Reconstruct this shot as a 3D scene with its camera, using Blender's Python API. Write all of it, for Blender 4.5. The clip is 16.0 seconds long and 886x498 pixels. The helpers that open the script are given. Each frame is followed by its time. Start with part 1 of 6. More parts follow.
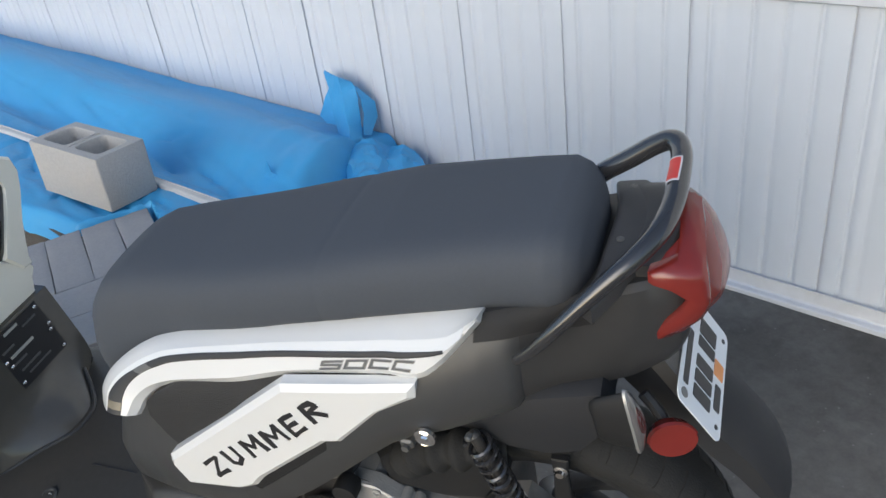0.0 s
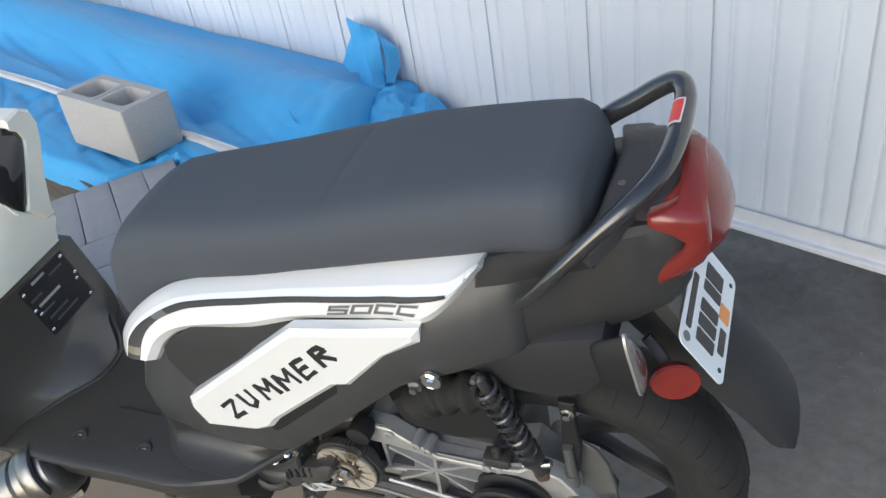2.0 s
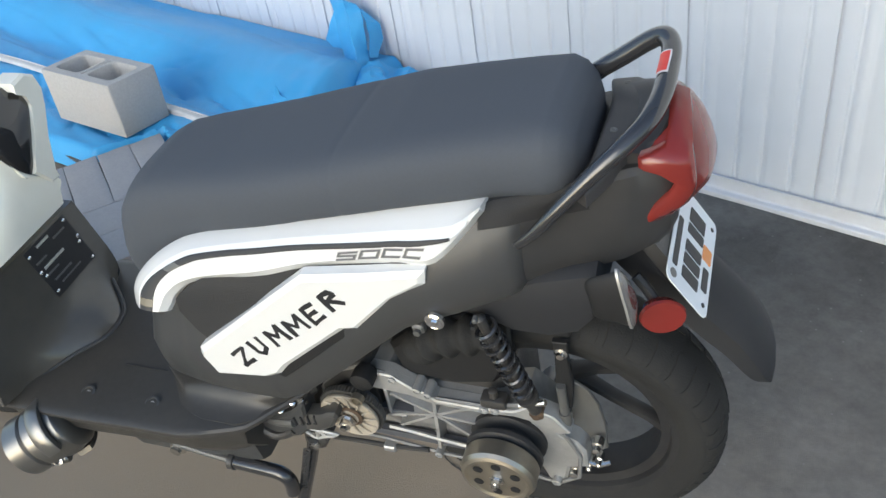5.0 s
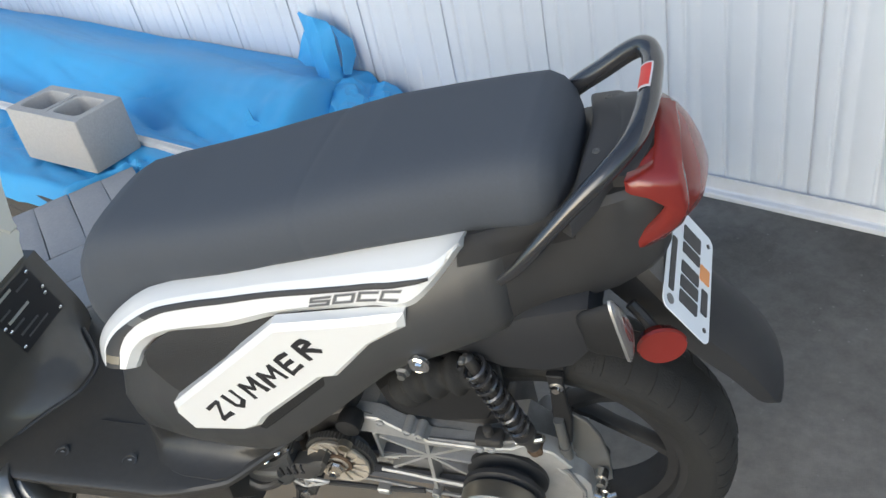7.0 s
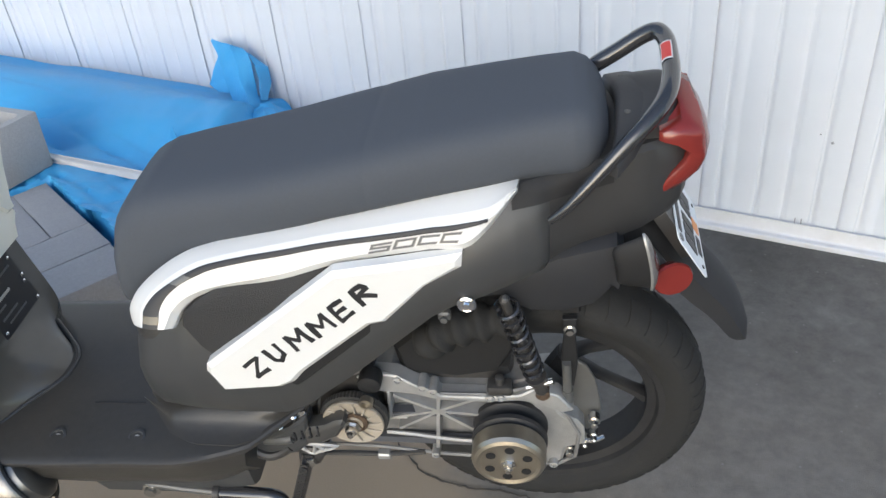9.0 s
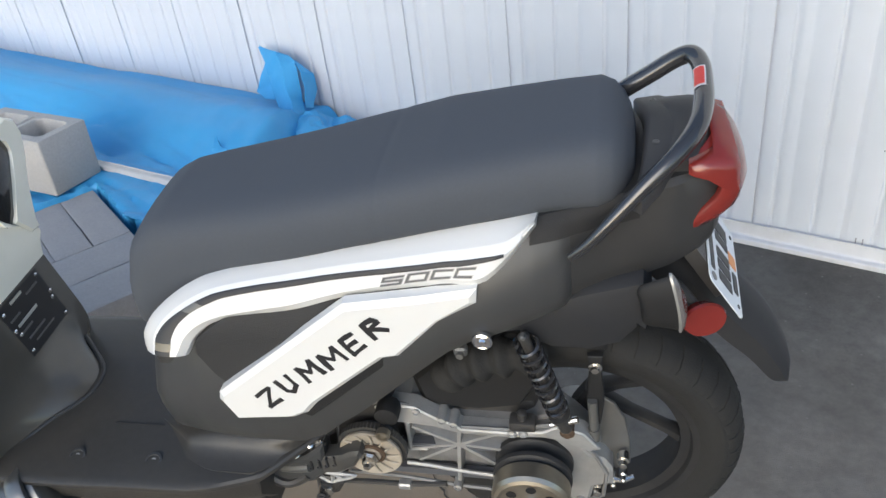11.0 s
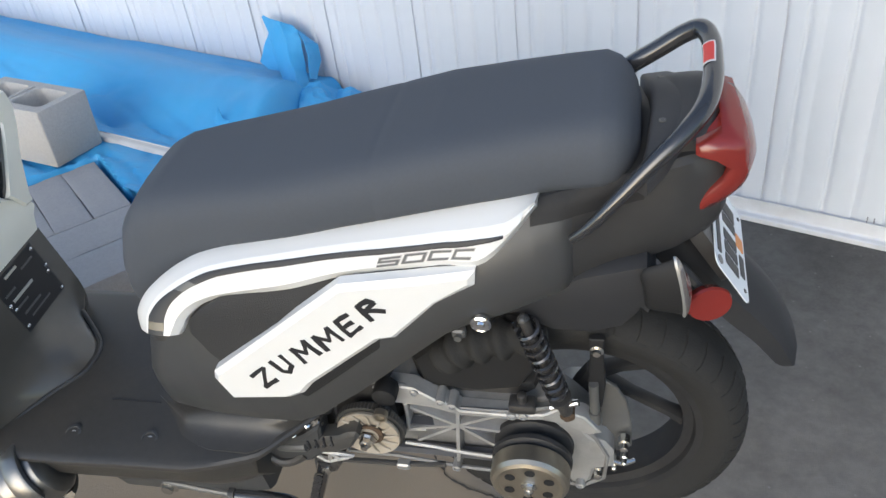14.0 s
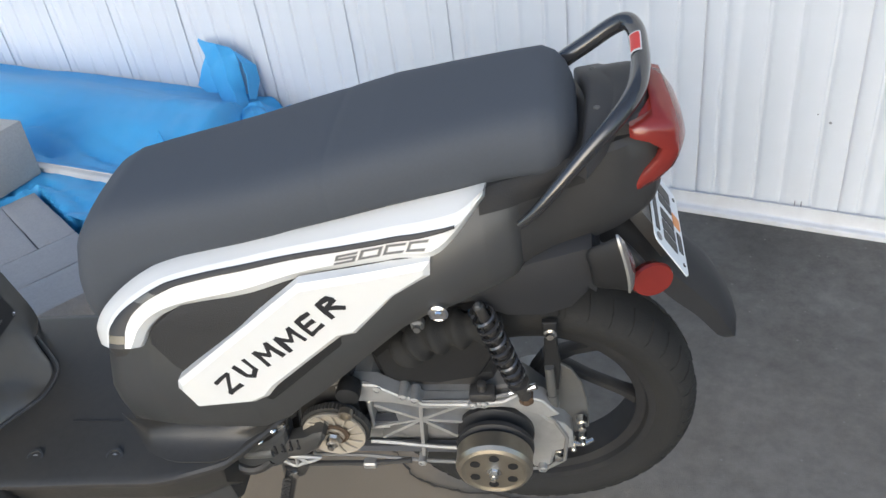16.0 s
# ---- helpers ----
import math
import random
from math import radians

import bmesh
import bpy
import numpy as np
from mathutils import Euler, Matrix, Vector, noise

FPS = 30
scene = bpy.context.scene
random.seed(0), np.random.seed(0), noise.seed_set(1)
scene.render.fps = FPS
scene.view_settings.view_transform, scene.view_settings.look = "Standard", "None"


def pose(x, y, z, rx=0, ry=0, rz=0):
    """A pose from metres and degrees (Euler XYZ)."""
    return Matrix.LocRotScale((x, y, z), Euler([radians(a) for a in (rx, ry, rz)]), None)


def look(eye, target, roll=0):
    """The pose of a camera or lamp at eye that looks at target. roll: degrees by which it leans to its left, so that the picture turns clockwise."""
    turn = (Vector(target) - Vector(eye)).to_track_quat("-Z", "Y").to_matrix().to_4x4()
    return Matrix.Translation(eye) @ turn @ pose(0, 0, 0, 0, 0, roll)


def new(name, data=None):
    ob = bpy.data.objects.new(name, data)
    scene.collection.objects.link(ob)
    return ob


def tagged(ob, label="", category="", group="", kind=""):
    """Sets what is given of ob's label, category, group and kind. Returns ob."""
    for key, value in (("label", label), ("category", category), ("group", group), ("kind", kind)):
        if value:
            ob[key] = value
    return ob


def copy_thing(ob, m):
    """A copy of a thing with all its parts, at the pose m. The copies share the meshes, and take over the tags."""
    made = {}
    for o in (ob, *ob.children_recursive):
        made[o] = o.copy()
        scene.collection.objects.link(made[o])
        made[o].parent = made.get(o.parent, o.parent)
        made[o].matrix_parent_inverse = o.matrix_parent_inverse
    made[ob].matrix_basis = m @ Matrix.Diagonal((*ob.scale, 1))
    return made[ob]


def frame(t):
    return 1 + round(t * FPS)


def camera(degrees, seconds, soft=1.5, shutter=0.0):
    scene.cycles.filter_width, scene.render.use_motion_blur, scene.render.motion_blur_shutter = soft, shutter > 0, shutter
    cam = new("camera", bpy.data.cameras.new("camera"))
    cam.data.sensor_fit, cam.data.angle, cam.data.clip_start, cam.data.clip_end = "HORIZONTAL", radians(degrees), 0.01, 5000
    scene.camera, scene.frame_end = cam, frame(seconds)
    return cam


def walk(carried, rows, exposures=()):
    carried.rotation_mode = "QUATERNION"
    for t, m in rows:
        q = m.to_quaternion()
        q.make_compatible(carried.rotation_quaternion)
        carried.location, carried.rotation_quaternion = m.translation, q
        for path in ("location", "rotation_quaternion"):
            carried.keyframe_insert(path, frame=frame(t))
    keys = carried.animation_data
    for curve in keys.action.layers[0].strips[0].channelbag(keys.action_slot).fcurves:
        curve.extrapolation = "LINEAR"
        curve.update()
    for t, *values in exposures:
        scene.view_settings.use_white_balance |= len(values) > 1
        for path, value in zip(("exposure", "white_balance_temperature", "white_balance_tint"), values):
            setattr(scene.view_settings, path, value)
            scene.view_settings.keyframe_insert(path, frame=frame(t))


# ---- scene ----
# camera: seconds, x, y, z, yaw, pitch, roll
cam = camera(57.74, 16.0)
PATH = [
    (0.0, 1.7739, -1.9636, 1.4438, 45.5, -31.48, -8.16),
    (0.5, 1.7796, -1.96, 1.4328, 45.38, -32.06, -7.26),
    (1.0, 1.7855, -1.9598, 1.4352, 45.53, -32.65, -7.91),
    (1.5, 1.7978, -1.9533, 1.4426, 46.83, -34.11, -9.66),
    (2.0, 1.8082, -1.942, 1.4377, 49.14, -34.64, -10.61),
    (2.5, 1.8176, -1.9319, 1.4488, 49.7, -34.23, -11.82),
    (3.0, 1.8131, -1.9246, 1.4441, 48.71, -35.72, -11.83),
    (3.5, 1.8122, -1.9473, 1.4367, 47.93, -36.39, -10.51),
    (3.7, 1.8115, -1.9567, 1.4343, 48.08, -37.43, -10.44),
    (5.8, 1.8502, -2.0553, 1.4442, 46.21, -34.91, -11.25),
    (6.0, 1.843, -2.0058, 1.443, 47.61, -34.91, -13.27),
    (6.5, 1.8125, -1.9155, 1.4278, 50.59, -35.26, -14.35),
    (7.0, 1.7951, -1.9547, 1.4274, 46.46, -35.8, -13.41),
    (7.5, 1.7074, -2.1364, 1.417, 36.8, -35.59, -11.25),
    (8.0, 1.6642, -2.2305, 1.4248, 33.11, -34.42, -7.51),
    (10.3, 1.6617, -2.3038, 1.42, 32.32, -33.36, -4.4),
    (10.5, 1.6659, -2.2944, 1.4235, 33.48, -33.39, -5.08),
    (11.0, 1.6812, -2.1933, 1.4296, 36.83, -33.16, -7.51),
    (11.5, 1.6926, -2.1362, 1.4368, 39.96, -32.56, -8.21),
    (12.0, 1.6896, -2.1232, 1.4398, 40.48, -32.79, -8.89),
    (12.5, 1.6682, -2.1437, 1.441, 43.14, -32.89, -9.41),
    (13.0, 1.6705, -2.146, 1.4316, 41.42, -34.14, -9.32),
    (13.5, 1.6726, -2.1497, 1.4278, 38.54, -34.98, -8.19),
    (14.0, 1.6746, -2.1593, 1.4211, 37.85, -35.1, -7.6),
    (14.5, 1.6736, -2.1934, 1.4198, 34.76, -34.22, -6.57),
    (15.0, 1.6883, -2.2296, 1.429, 35.03, -33.71, -7.89),
    (15.5, 1.6948, -2.2218, 1.4157, 32.67, -35.02, -7.46),
    (16.0, 1.6944, -2.2132, 1.4175, 33.03, -34.31, -8.51),
]
walk(cam, [(t, pose(x, y, z, 0, 0, yaw) @ pose(0, 0, 0, 90 + pitch) @ pose(0, 0, 0, 0, 0, roll))
           for t, x, y, z, yaw, pitch, roll in PATH], exposures=[(0.0, 0.50, 6280, 8), (1.0, 0.54, 6280, 8), (2.0, 0.72, 6280, 7), (3.0, 0.74, 6280, 6), (3.5, 0.85, 6280, 6), (6.0, 0.80, 6280, 5), (7.0, 0.76, 6280, 6), (8.0, 0.78, 6280, 8), (10.5, 0.80, 6280, 8), (11.0, 0.74, 6280, 8), (12.5, 0.53, 6280, 8), (13.5, 0.78, 6280, 8), (16.0, 0.78, 6280, 8)])

# world and sun: open shade, soft light
world = bpy.data.worlds.new("sky")
world.use_nodes = True
scene.world = world
wn = world.node_tree.nodes
sky = wn.new("ShaderNodeTexSky")
sky.sky_type = "NISHITA"
sky.sun_disc = False
sky.sun_elevation, sky.sun_rotation = radians(24), radians(169)
sky.air_density, sky.dust_density = 1.0, 1.0
wn["Background"].inputs["Strength"].default_value = 0.15
world.node_tree.links.new(sky.outputs["Color"], wn["Background"].inputs["Color"])
sun = new("sun", bpy.data.lights.new("sun", "SUN"))
sun.data.energy, sun.data.angle, sun.data.color = 0.95, radians(55), (1.0, 0.945, 0.90)
sun.matrix_world = look((0.7, -3.7, 0.95), (0, 0, 0))


# ---- materials ----
def material(name, color, rough=0.5, metal=0.0, vary=0.0, grain=30.0, bump=0.0, bump_scale=200.0, coat=0.0, dirt=None, dirt_scale=4.0, dirt_amount=0.5, spec=0.5, trans=0.0):
    """A procedural surface: a base colour varied by fine grain and by broad stains, with a fine relief."""
    m = bpy.data.materials.new(name)
    m.use_nodes = True
    n, l = m.node_tree.nodes, m.node_tree.links
    b = n["Principled BSDF"]
    b.inputs["Roughness"].default_value = rough
    b.inputs["Metallic"].default_value = metal
    b.inputs["Coat Weight"].default_value = coat
    b.inputs["Specular IOR Level"].default_value = spec
    b.inputs["Transmission Weight"].default_value = trans
    tc = n.new("ShaderNodeTexCoord")
    rgb = n.new("ShaderNodeRGB")
    rgb.outputs[0].default_value = (*color, 1)
    out = rgb.outputs[0]
    if vary:
        t = n.new("ShaderNodeTexNoise")
        t.inputs["Scale"].default_value = grain
        t.inputs["Detail"].default_value = 6
        l.new(tc.outputs["Object"], t.inputs["Vector"])
        r = n.new("ShaderNodeMapRange")
        r.inputs[3].default_value, r.inputs[4].default_value = 1 - vary, 1 + vary
        l.new(t.outputs["Fac"], r.inputs[0])
        x = n.new("ShaderNodeVectorMath")
        x.operation = "SCALE"
        l.new(out, x.inputs[0])
        l.new(r.outputs[0], x.inputs["Scale"])
        out = x.outputs[0]
        rr = n.new("ShaderNodeMapRange")
        rr.inputs[3].default_value, rr.inputs[4].default_value = max(0.02, rough - 0.5 * vary), min(1, rough + 0.5 * vary)
        l.new(t.outputs["Fac"], rr.inputs[0])
        l.new(rr.outputs[0], b.inputs["Roughness"])
    if dirt:
        t = n.new("ShaderNodeTexNoise")
        t.inputs["Scale"].default_value = dirt_scale
        t.inputs["Detail"].default_value = 8
        t.inputs["Roughness"].default_value = 0.65
        l.new(tc.outputs["Object"], t.inputs["Vector"])
        r = n.new("ShaderNodeMapRange")
        r.inputs[1].default_value, r.inputs[2].default_value = 0.45, 0.75
        r.inputs[4].default_value = dirt_amount
        l.new(t.outputs["Fac"], r.inputs[0])
        x = n.new("ShaderNodeMix")
        x.data_type = "RGBA"
        l.new(r.outputs[0], x.inputs["Factor"])
        l.new(out, x.inputs["A"])
        x.inputs["B"].default_value = (*dirt, 1)
        out = x.outputs["Result"]
    l.new(out, b.inputs["Base Color"])
    if bump:
        t = n.new("ShaderNodeTexNoise")
        t.inputs["Scale"].default_value = bump_scale
        t.inputs["Detail"].default_value = 4
        l.new(tc.outputs["Object"], t.inputs["Vector"])
        u = n.new("ShaderNodeBump")
        u.inputs["Strength"].default_value = bump
        u.inputs["Distance"].default_value = 0.004
        l.new(t.outputs["Fac"], u.inputs["Height"])
        l.new(u.outputs["Normal"], b.inputs["Normal"])
    return m


def ground_material():
    """Worn asphalt, with dusty tan sand washed over the part nearest the scooter's stand."""
    m = material("asphalt", (0.093, 0.087, 0.079), 0.9, vary=0.35, grain=130, bump=0.45, bump_scale=420, dirt=(0.17, 0.162, 0.15), dirt_scale=3.2, dirt_amount=0.75)
    n, l = m.node_tree.nodes, m.node_tree.links
    b = n["Principled BSDF"]
    base = b.inputs["Base Color"].links[0].from_socket
    tc = n["Texture Coordinate"]
    sep = n.new("ShaderNodeSeparateXYZ")
    l.new(tc.outputs["Object"], sep.inputs[0])
    t = n.new("ShaderNodeTexNoise")
    t.inputs["Scale"].default_value, t.inputs["Detail"].default_value = 5.0, 9
    l.new(tc.outputs["Object"], t.inputs["Vector"])

    def math_node(op, a, c):
        k = n.new("ShaderNodeMath")
        k.operation = op
        for i, v in enumerate((a, c)):
            if isinstance(v, (int, float)):
                k.inputs[i].default_value = v
            else:
                l.new(v, k.inputs[i])
        return k.outputs[0]
    # sand lies below the line y = -1.2 - 0.55 (x - 1.0), with a ragged border
    edge = math_node("ADD", sep.outputs["Y"], math_node("MULTIPLY", math_node("SUBTRACT", sep.outputs["X"], 0.95), 0.55))
    edge = math_node("ADD", edge, math_node("MULTIPLY", math_node("SUBTRACT", t.outputs["Fac"], 0.5), 0.35))
    r = n.new("ShaderNodeMapRange")
    r.inputs[1].default_value, r.inputs[2].default_value = -1.18, -1.32
    l.new(edge, r.inputs[0])
    # broad old stains
    st = n.new("ShaderNodeTexNoise")
    st.inputs["Scale"].default_value, st.inputs["Detail"].default_value, st.inputs["Roughness"].default_value = 1.7, 9, 0.7
    l.new(tc.outputs["Object"], st.inputs["Vector"])
    sr = n.new("ShaderNodeMapRange")
    sr.inputs[1].default_value, sr.inputs[2].default_value = 0.36, 0.62
    sr.inputs[3].default_value, sr.inputs[4].default_value = 0.74, 1.14
    l.new(st.outputs["Fac"], sr.inputs[0])
    sv = n.new("ShaderNodeVectorMath")
    sv.operation = "SCALE"
    l.new(base, sv.inputs[0])
    l.new(sr.outputs[0], sv.inputs["Scale"])
    base = sv.outputs[0]
    # coarse mottling of the worn binder and single pale stones
    mo = n.new("ShaderNodeTexNoise")
    mo.inputs["Scale"].default_value, mo.inputs["Detail"].default_value, mo.inputs["Roughness"].default_value = 24, 6, 0.7
    l.new(tc.outputs["Object"], mo.inputs["Vector"])
    mr = n.new("ShaderNodeMapRange")
    mr.inputs[1].default_value, mr.inputs[2].default_value = 0.33, 0.67
    mr.inputs[3].default_value, mr.inputs[4].default_value = 0.84, 1.16
    l.new(mo.outputs["Fac"], mr.inputs[0])
    mv = n.new("ShaderNodeVectorMath")
    mv.operation = "SCALE"
    vo = n.new("ShaderNodeTexVoronoi")
    vo.inputs["Scale"].default_value = 46
    l.new(tc.outputs["Object"], vo.inputs["Vector"])
    pale = n.new("ShaderNodeMapRange")
    pale.inputs[1].default_value, pale.inputs[2].default_value = 0.16, 0.09
    l.new(vo.outputs["Distance"], pale.inputs[0])
    few = math_node("GREATER_THAN", n.new("ShaderNodeSeparateColor").outputs[0], 0.8)
    l.new(vo.outputs["Color"], few.node.inputs[0].links[0].from_node.inputs[0])
    l.new(mr.outputs[0], mv.inputs["Scale"])
    sm = n.new("ShaderNodeMix")
    sm.data_type = "RGBA"
    l.new(math_node("MULTIPLY", math_node("MULTIPLY", pale.outputs[0], few), 0.5), sm.inputs["Factor"])
    sm.inputs["B"].default_value = (0.24, 0.23, 0.215, 1)
    grit = (mv, sm)
    # grey dust over the yard, fading towards the wall to paint in its shade
    du = n.new("ShaderNodeMapRange")
    du.inputs[1].default_value, du.inputs[2].default_value = -0.25, -1.35
    l.new(math_node("ADD", sep.outputs["Y"], math_node("MULTIPLY", math_node("SUBTRACT", st.outputs["Fac"], 0.5), 1.1)), du.inputs[0])
    dm = n.new("ShaderNodeMix")
    dm.data_type = "RGBA"
    l.new(math_node("MULTIPLY", du.outputs[0], 0.85), dm.inputs["Factor"])
    l.new(base, dm.inputs["A"])
    dm.inputs["B"].default_value = (0.212, 0.193, 0.167, 1)
    l.new(dm.outputs["Result"], grit[0].inputs[0])
    l.new(grit[0].outputs[0], grit[1].inputs["A"])
    base = grit[1].outputs["Result"]
    x = n.new("ShaderNodeMix")
    x.data_type = "RGBA"
    l.new(math_node("MULTIPLY", r.outputs[0], 0.95), x.inputs["Factor"])
    l.new(base, x.inputs["A"])
    x.inputs["B"].default_value = (0.305, 0.245, 0.178, 1)
    l.new(x.outputs["Result"], b.inputs["Base Color"])
    return m


ASPHALT = ground_material()
VINYL = material("white_vinyl", (0.60, 0.63, 0.672), 0.62, spec=0.3, vary=0.04, grain=9, dirt=(0.55, 0.57, 0.59), dirt_scale=3.0, dirt_amount=0.3)
TRIM = material("white_trim", (0.62, 0.63, 0.65), 0.45, vary=0.08, grain=25, dirt=(0.42, 0.4, 0.37), dirt_scale=7, dirt_amount=0.45)
SEAM = material("dark_gap", (0.26, 0.27, 0.29), 0.9)
TARP = material("blue_tarp", (0.052, 0.33, 0.64), 0.5, vary=0.08, grain=14, bump=0.25, bump_scale=420, dirt=(0.075, 0.36, 0.68), dirt_scale=2.5, dirt_amount=0.5)
CONCRETE = material("concrete_block", (0.41, 0.402, 0.388), 0.95, vary=0.16, grain=120, bump=0.7, bump_scale=240, dirt=(0.44, 0.41, 0.37), dirt_scale=6, dirt_amount=0.6)
PAVER = material("grey_concrete", (0.31, 0.31, 0.32), 0.95, vary=0.15, grain=140, bump=0.6, bump_scale=260, dirt=(0.36, 0.355, 0.35), dirt_scale=8, dirt_amount=0.6)
SEAT = material("seat_vinyl", (0.070, 0.078, 0.092), 0.72, spec=0.28, vary=0.08, grain=220, bump=0.10, bump_scale=700)
BODY = material("dark_grey_plastic", (0.050, 0.0508, 0.0515), 0.36, spec=0.42, vary=0.08, grain=60, bump=0.05, bump_scale=500, dirt=(0.057, 0.055, 0.052), dirt_scale=9, dirt_amount=0.35)
TAIL = material("darker_tail_plastic", (0.034, 0.034, 0.0345), 0.42, spec=0.4, vary=0.1, grain=60, bump=0.05, bump_scale=500)
GRAINED = material("grained_black_plastic", (0.026, 0.026, 0.0265), 0.55, spec=0.35, vary=0.25, grain=350, bump=0.35, bump_scale=450)
DECKING = material("matt_black_plastic", (0.042, 0.042, 0.044), 0.5, spec=0.4, vary=0.12, grain=80, bump=0.15, bump_scale=500, dirt=(0.07, 0.066, 0.06), dirt_scale=9, dirt_amount=0.35)
RIM = material("rim_paint", (0.024, 0.024, 0.025), 0.55, spec=0.25, vary=0.15, grain=60, dirt=(0.060, 0.057, 0.052), dirt_scale=12, dirt_amount=0.4)
BLACK = material("black_plastic", (0.042, 0.040, 0.038), 0.42, vary=0.15, grain=90, bump=0.2, bump_scale=500, dirt=(0.055, 0.05, 0.045), dirt_scale=10, dirt_amount=0.4)
MAT = material("black_floor_rubber", (0.044, 0.042, 0.039), 0.34, vary=0.18, grain=90, bump=0.10, bump_scale=420, spec=0.35, dirt=(0.065, 0.058, 0.048), dirt_scale=7, dirt_amount=0.5)
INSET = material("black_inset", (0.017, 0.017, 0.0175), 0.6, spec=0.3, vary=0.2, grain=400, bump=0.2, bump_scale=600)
WHITE = material("white_paint", (0.74, 0.735, 0.715), 0.22, vary=0.03, grain=12, coat=0.4, dirt=(0.66, 0.64, 0.58), dirt_scale=12, dirt_amount=0.25)
# the cowl's white, yellowed to paint in the warm light on it
WARM_LIT_WHITE = material("warm_lit_white_paint", (0.82, 0.80, 0.70), 0.24, vary=0.03, grain=12, coat=0.4, dirt=(0.64, 0.61, 0.52), dirt_scale=9, dirt_amount=0.25)
BATTEN = material("pale_vinyl", (0.55, 0.55, 0.54), 0.5, vary=0.08, grain=25, dirt=(0.36, 0.35, 0.33), dirt_scale=9, dirt_amount=0.4)
CREAM = material("pale_grey_paint", (0.52, 0.52, 0.48), 0.35, vary=0.06, grain=18, coat=0.2)
RUBBER = material("tyre_rubber", (0.027, 0.0268, 0.0260), 0.8, spec=0.2, vary=0.2, grain=60, bump=0.3, bump_scale=300, dirt=(0.038, 0.037, 0.035), dirt_scale=7, dirt_amount=0.4)
ALLOY = material("cast_aluminium", (0.43, 0.427, 0.415), 0.5, metal=0.5, vary=0.18, grain=50, bump=0.3, bump_scale=350, dirt=(0.2, 0.19, 0.17), dirt_scale=9, dirt_amount=0.5)
# ALLOY darkened: the shade between the case ribs is in the colour
CASTING = material("recess_shaded_casting", (0.24, 0.236, 0.228), 0.7, metal=0.2, vary=0.2, grain=50, bump=0.3, bump_scale=300, dirt=(0.12, 0.11, 0.10), dirt_scale=12, dirt_amount=0.6)
STEEL = material("bright_steel", (0.7, 0.69, 0.66), 0.22, metal=1.0, vary=0.1, grain=80)
BELL = material("worn_steel", (0.42, 0.38, 0.31), 0.34, metal=0.9, vary=0.15, grain=30, dirt=(0.25, 0.21, 0.15), dirt_scale=14, dirt_amount=0.5)
RUST = material("rusty_steel", (0.10, 0.065, 0.04), 0.8, metal=0.3, vary=0.3, grain=120, bump=0.4, bump_scale=400)
FAN = material("cream_fan", (0.36, 0.315, 0.25), 0.6, vary=0.15, grain=40, dirt=(0.3, 0.25, 0.18), dirt_scale=14, dirt_amount=0.5)
GLOSS = material("gloss_black", (0.02, 0.02, 0.021), 0.1, vary=0.05, grain=30, coat=0.8)
# tan of a reflection, painted onto the black stripe
TAN_REFLECTION = material("painted_tan_reflection", (0.17, 0.145, 0.10), 0.3, vary=0.3, grain=60)
DULL = material("dull_grey_metal", (0.13, 0.13, 0.125), 0.45, metal=0.4, vary=0.12, grain=50, dirt=(0.2, 0.18, 0.15), dirt_scale=12, dirt_amount=0.4)
RAIL = material("black_rail_paint", (0.028, 0.028, 0.030), 0.20, vary=0.1, grain=60, coat=0.8)
RED_LENS = material("red_lens", (0.19, 0.022, 0.017), 0.24, vary=0.1, grain=20, coat=0.3)
RED = material("red_plastic", (0.30, 0.028, 0.026), 0.35, vary=0.1, grain=30)
STICKER = material("red_sticker", (0.55, 0.05, 0.04), 0.45, vary=0.1, grain=60)
CLEAR = material("clear_lens", (0.86, 0.80, 0.79), 0.06, vary=0.05, grain=40, coat=0.3, trans=0.96)
SILVER = material("silver_paint", (0.36, 0.355, 0.34), 0.35, metal=0.5, vary=0.08, grain=50)
PLATE = material("plate_white", (0.72, 0.75, 0.78), 0.4, vary=0.04, grain=30)
INK = material("black_ink", (0.02, 0.02, 0.022), 0.5, vary=0.15, grain=80)
ORANGE = material("orange_sticker", (0.72, 0.28, 0.08), 0.5, vary=0.08, grain=60)
GREYINK = material("grey_decal", (0.13, 0.13, 0.13), 0.4, vary=0.1, grain=60)
CHROME = material("chrome", (0.8, 0.8, 0.82), 0.08, metal=1.0, vary=0.04, grain=30)
PULLEY = material("dark_oily_steel", (0.030, 0.030, 0.031), 0.5, metal=0.2, vary=0.2, grain=40, dirt=(0.05, 0.045, 0.04), dirt_scale=12, dirt_amount=0.4)
BELT = material("belt_rubber", (0.07, 0.072, 0.08), 0.7, vary=0.15, grain=60)
FLAP = material("black_flap", (0.025, 0.026, 0.029), 0.65, spec=0.3, vary=0.1, grain=50, dirt=(0.04, 0.039, 0.037), dirt_scale=9, dirt_amount=0.35)
DARKMETAL = material("dark_metal", (0.07, 0.069, 0.066), 0.4, metal=0.3, vary=0.12, grain=50, dirt=(0.14, 0.12, 0.10), dirt_scale=12, dirt_amount=0.4)
GUNMETAL = material("dull_silver", (0.22, 0.215, 0.205), 0.30, metal=0.8, vary=0.08, grain=40, dirt=(0.20, 0.18, 0.16), dirt_scale=10, dirt_amount=0.35)
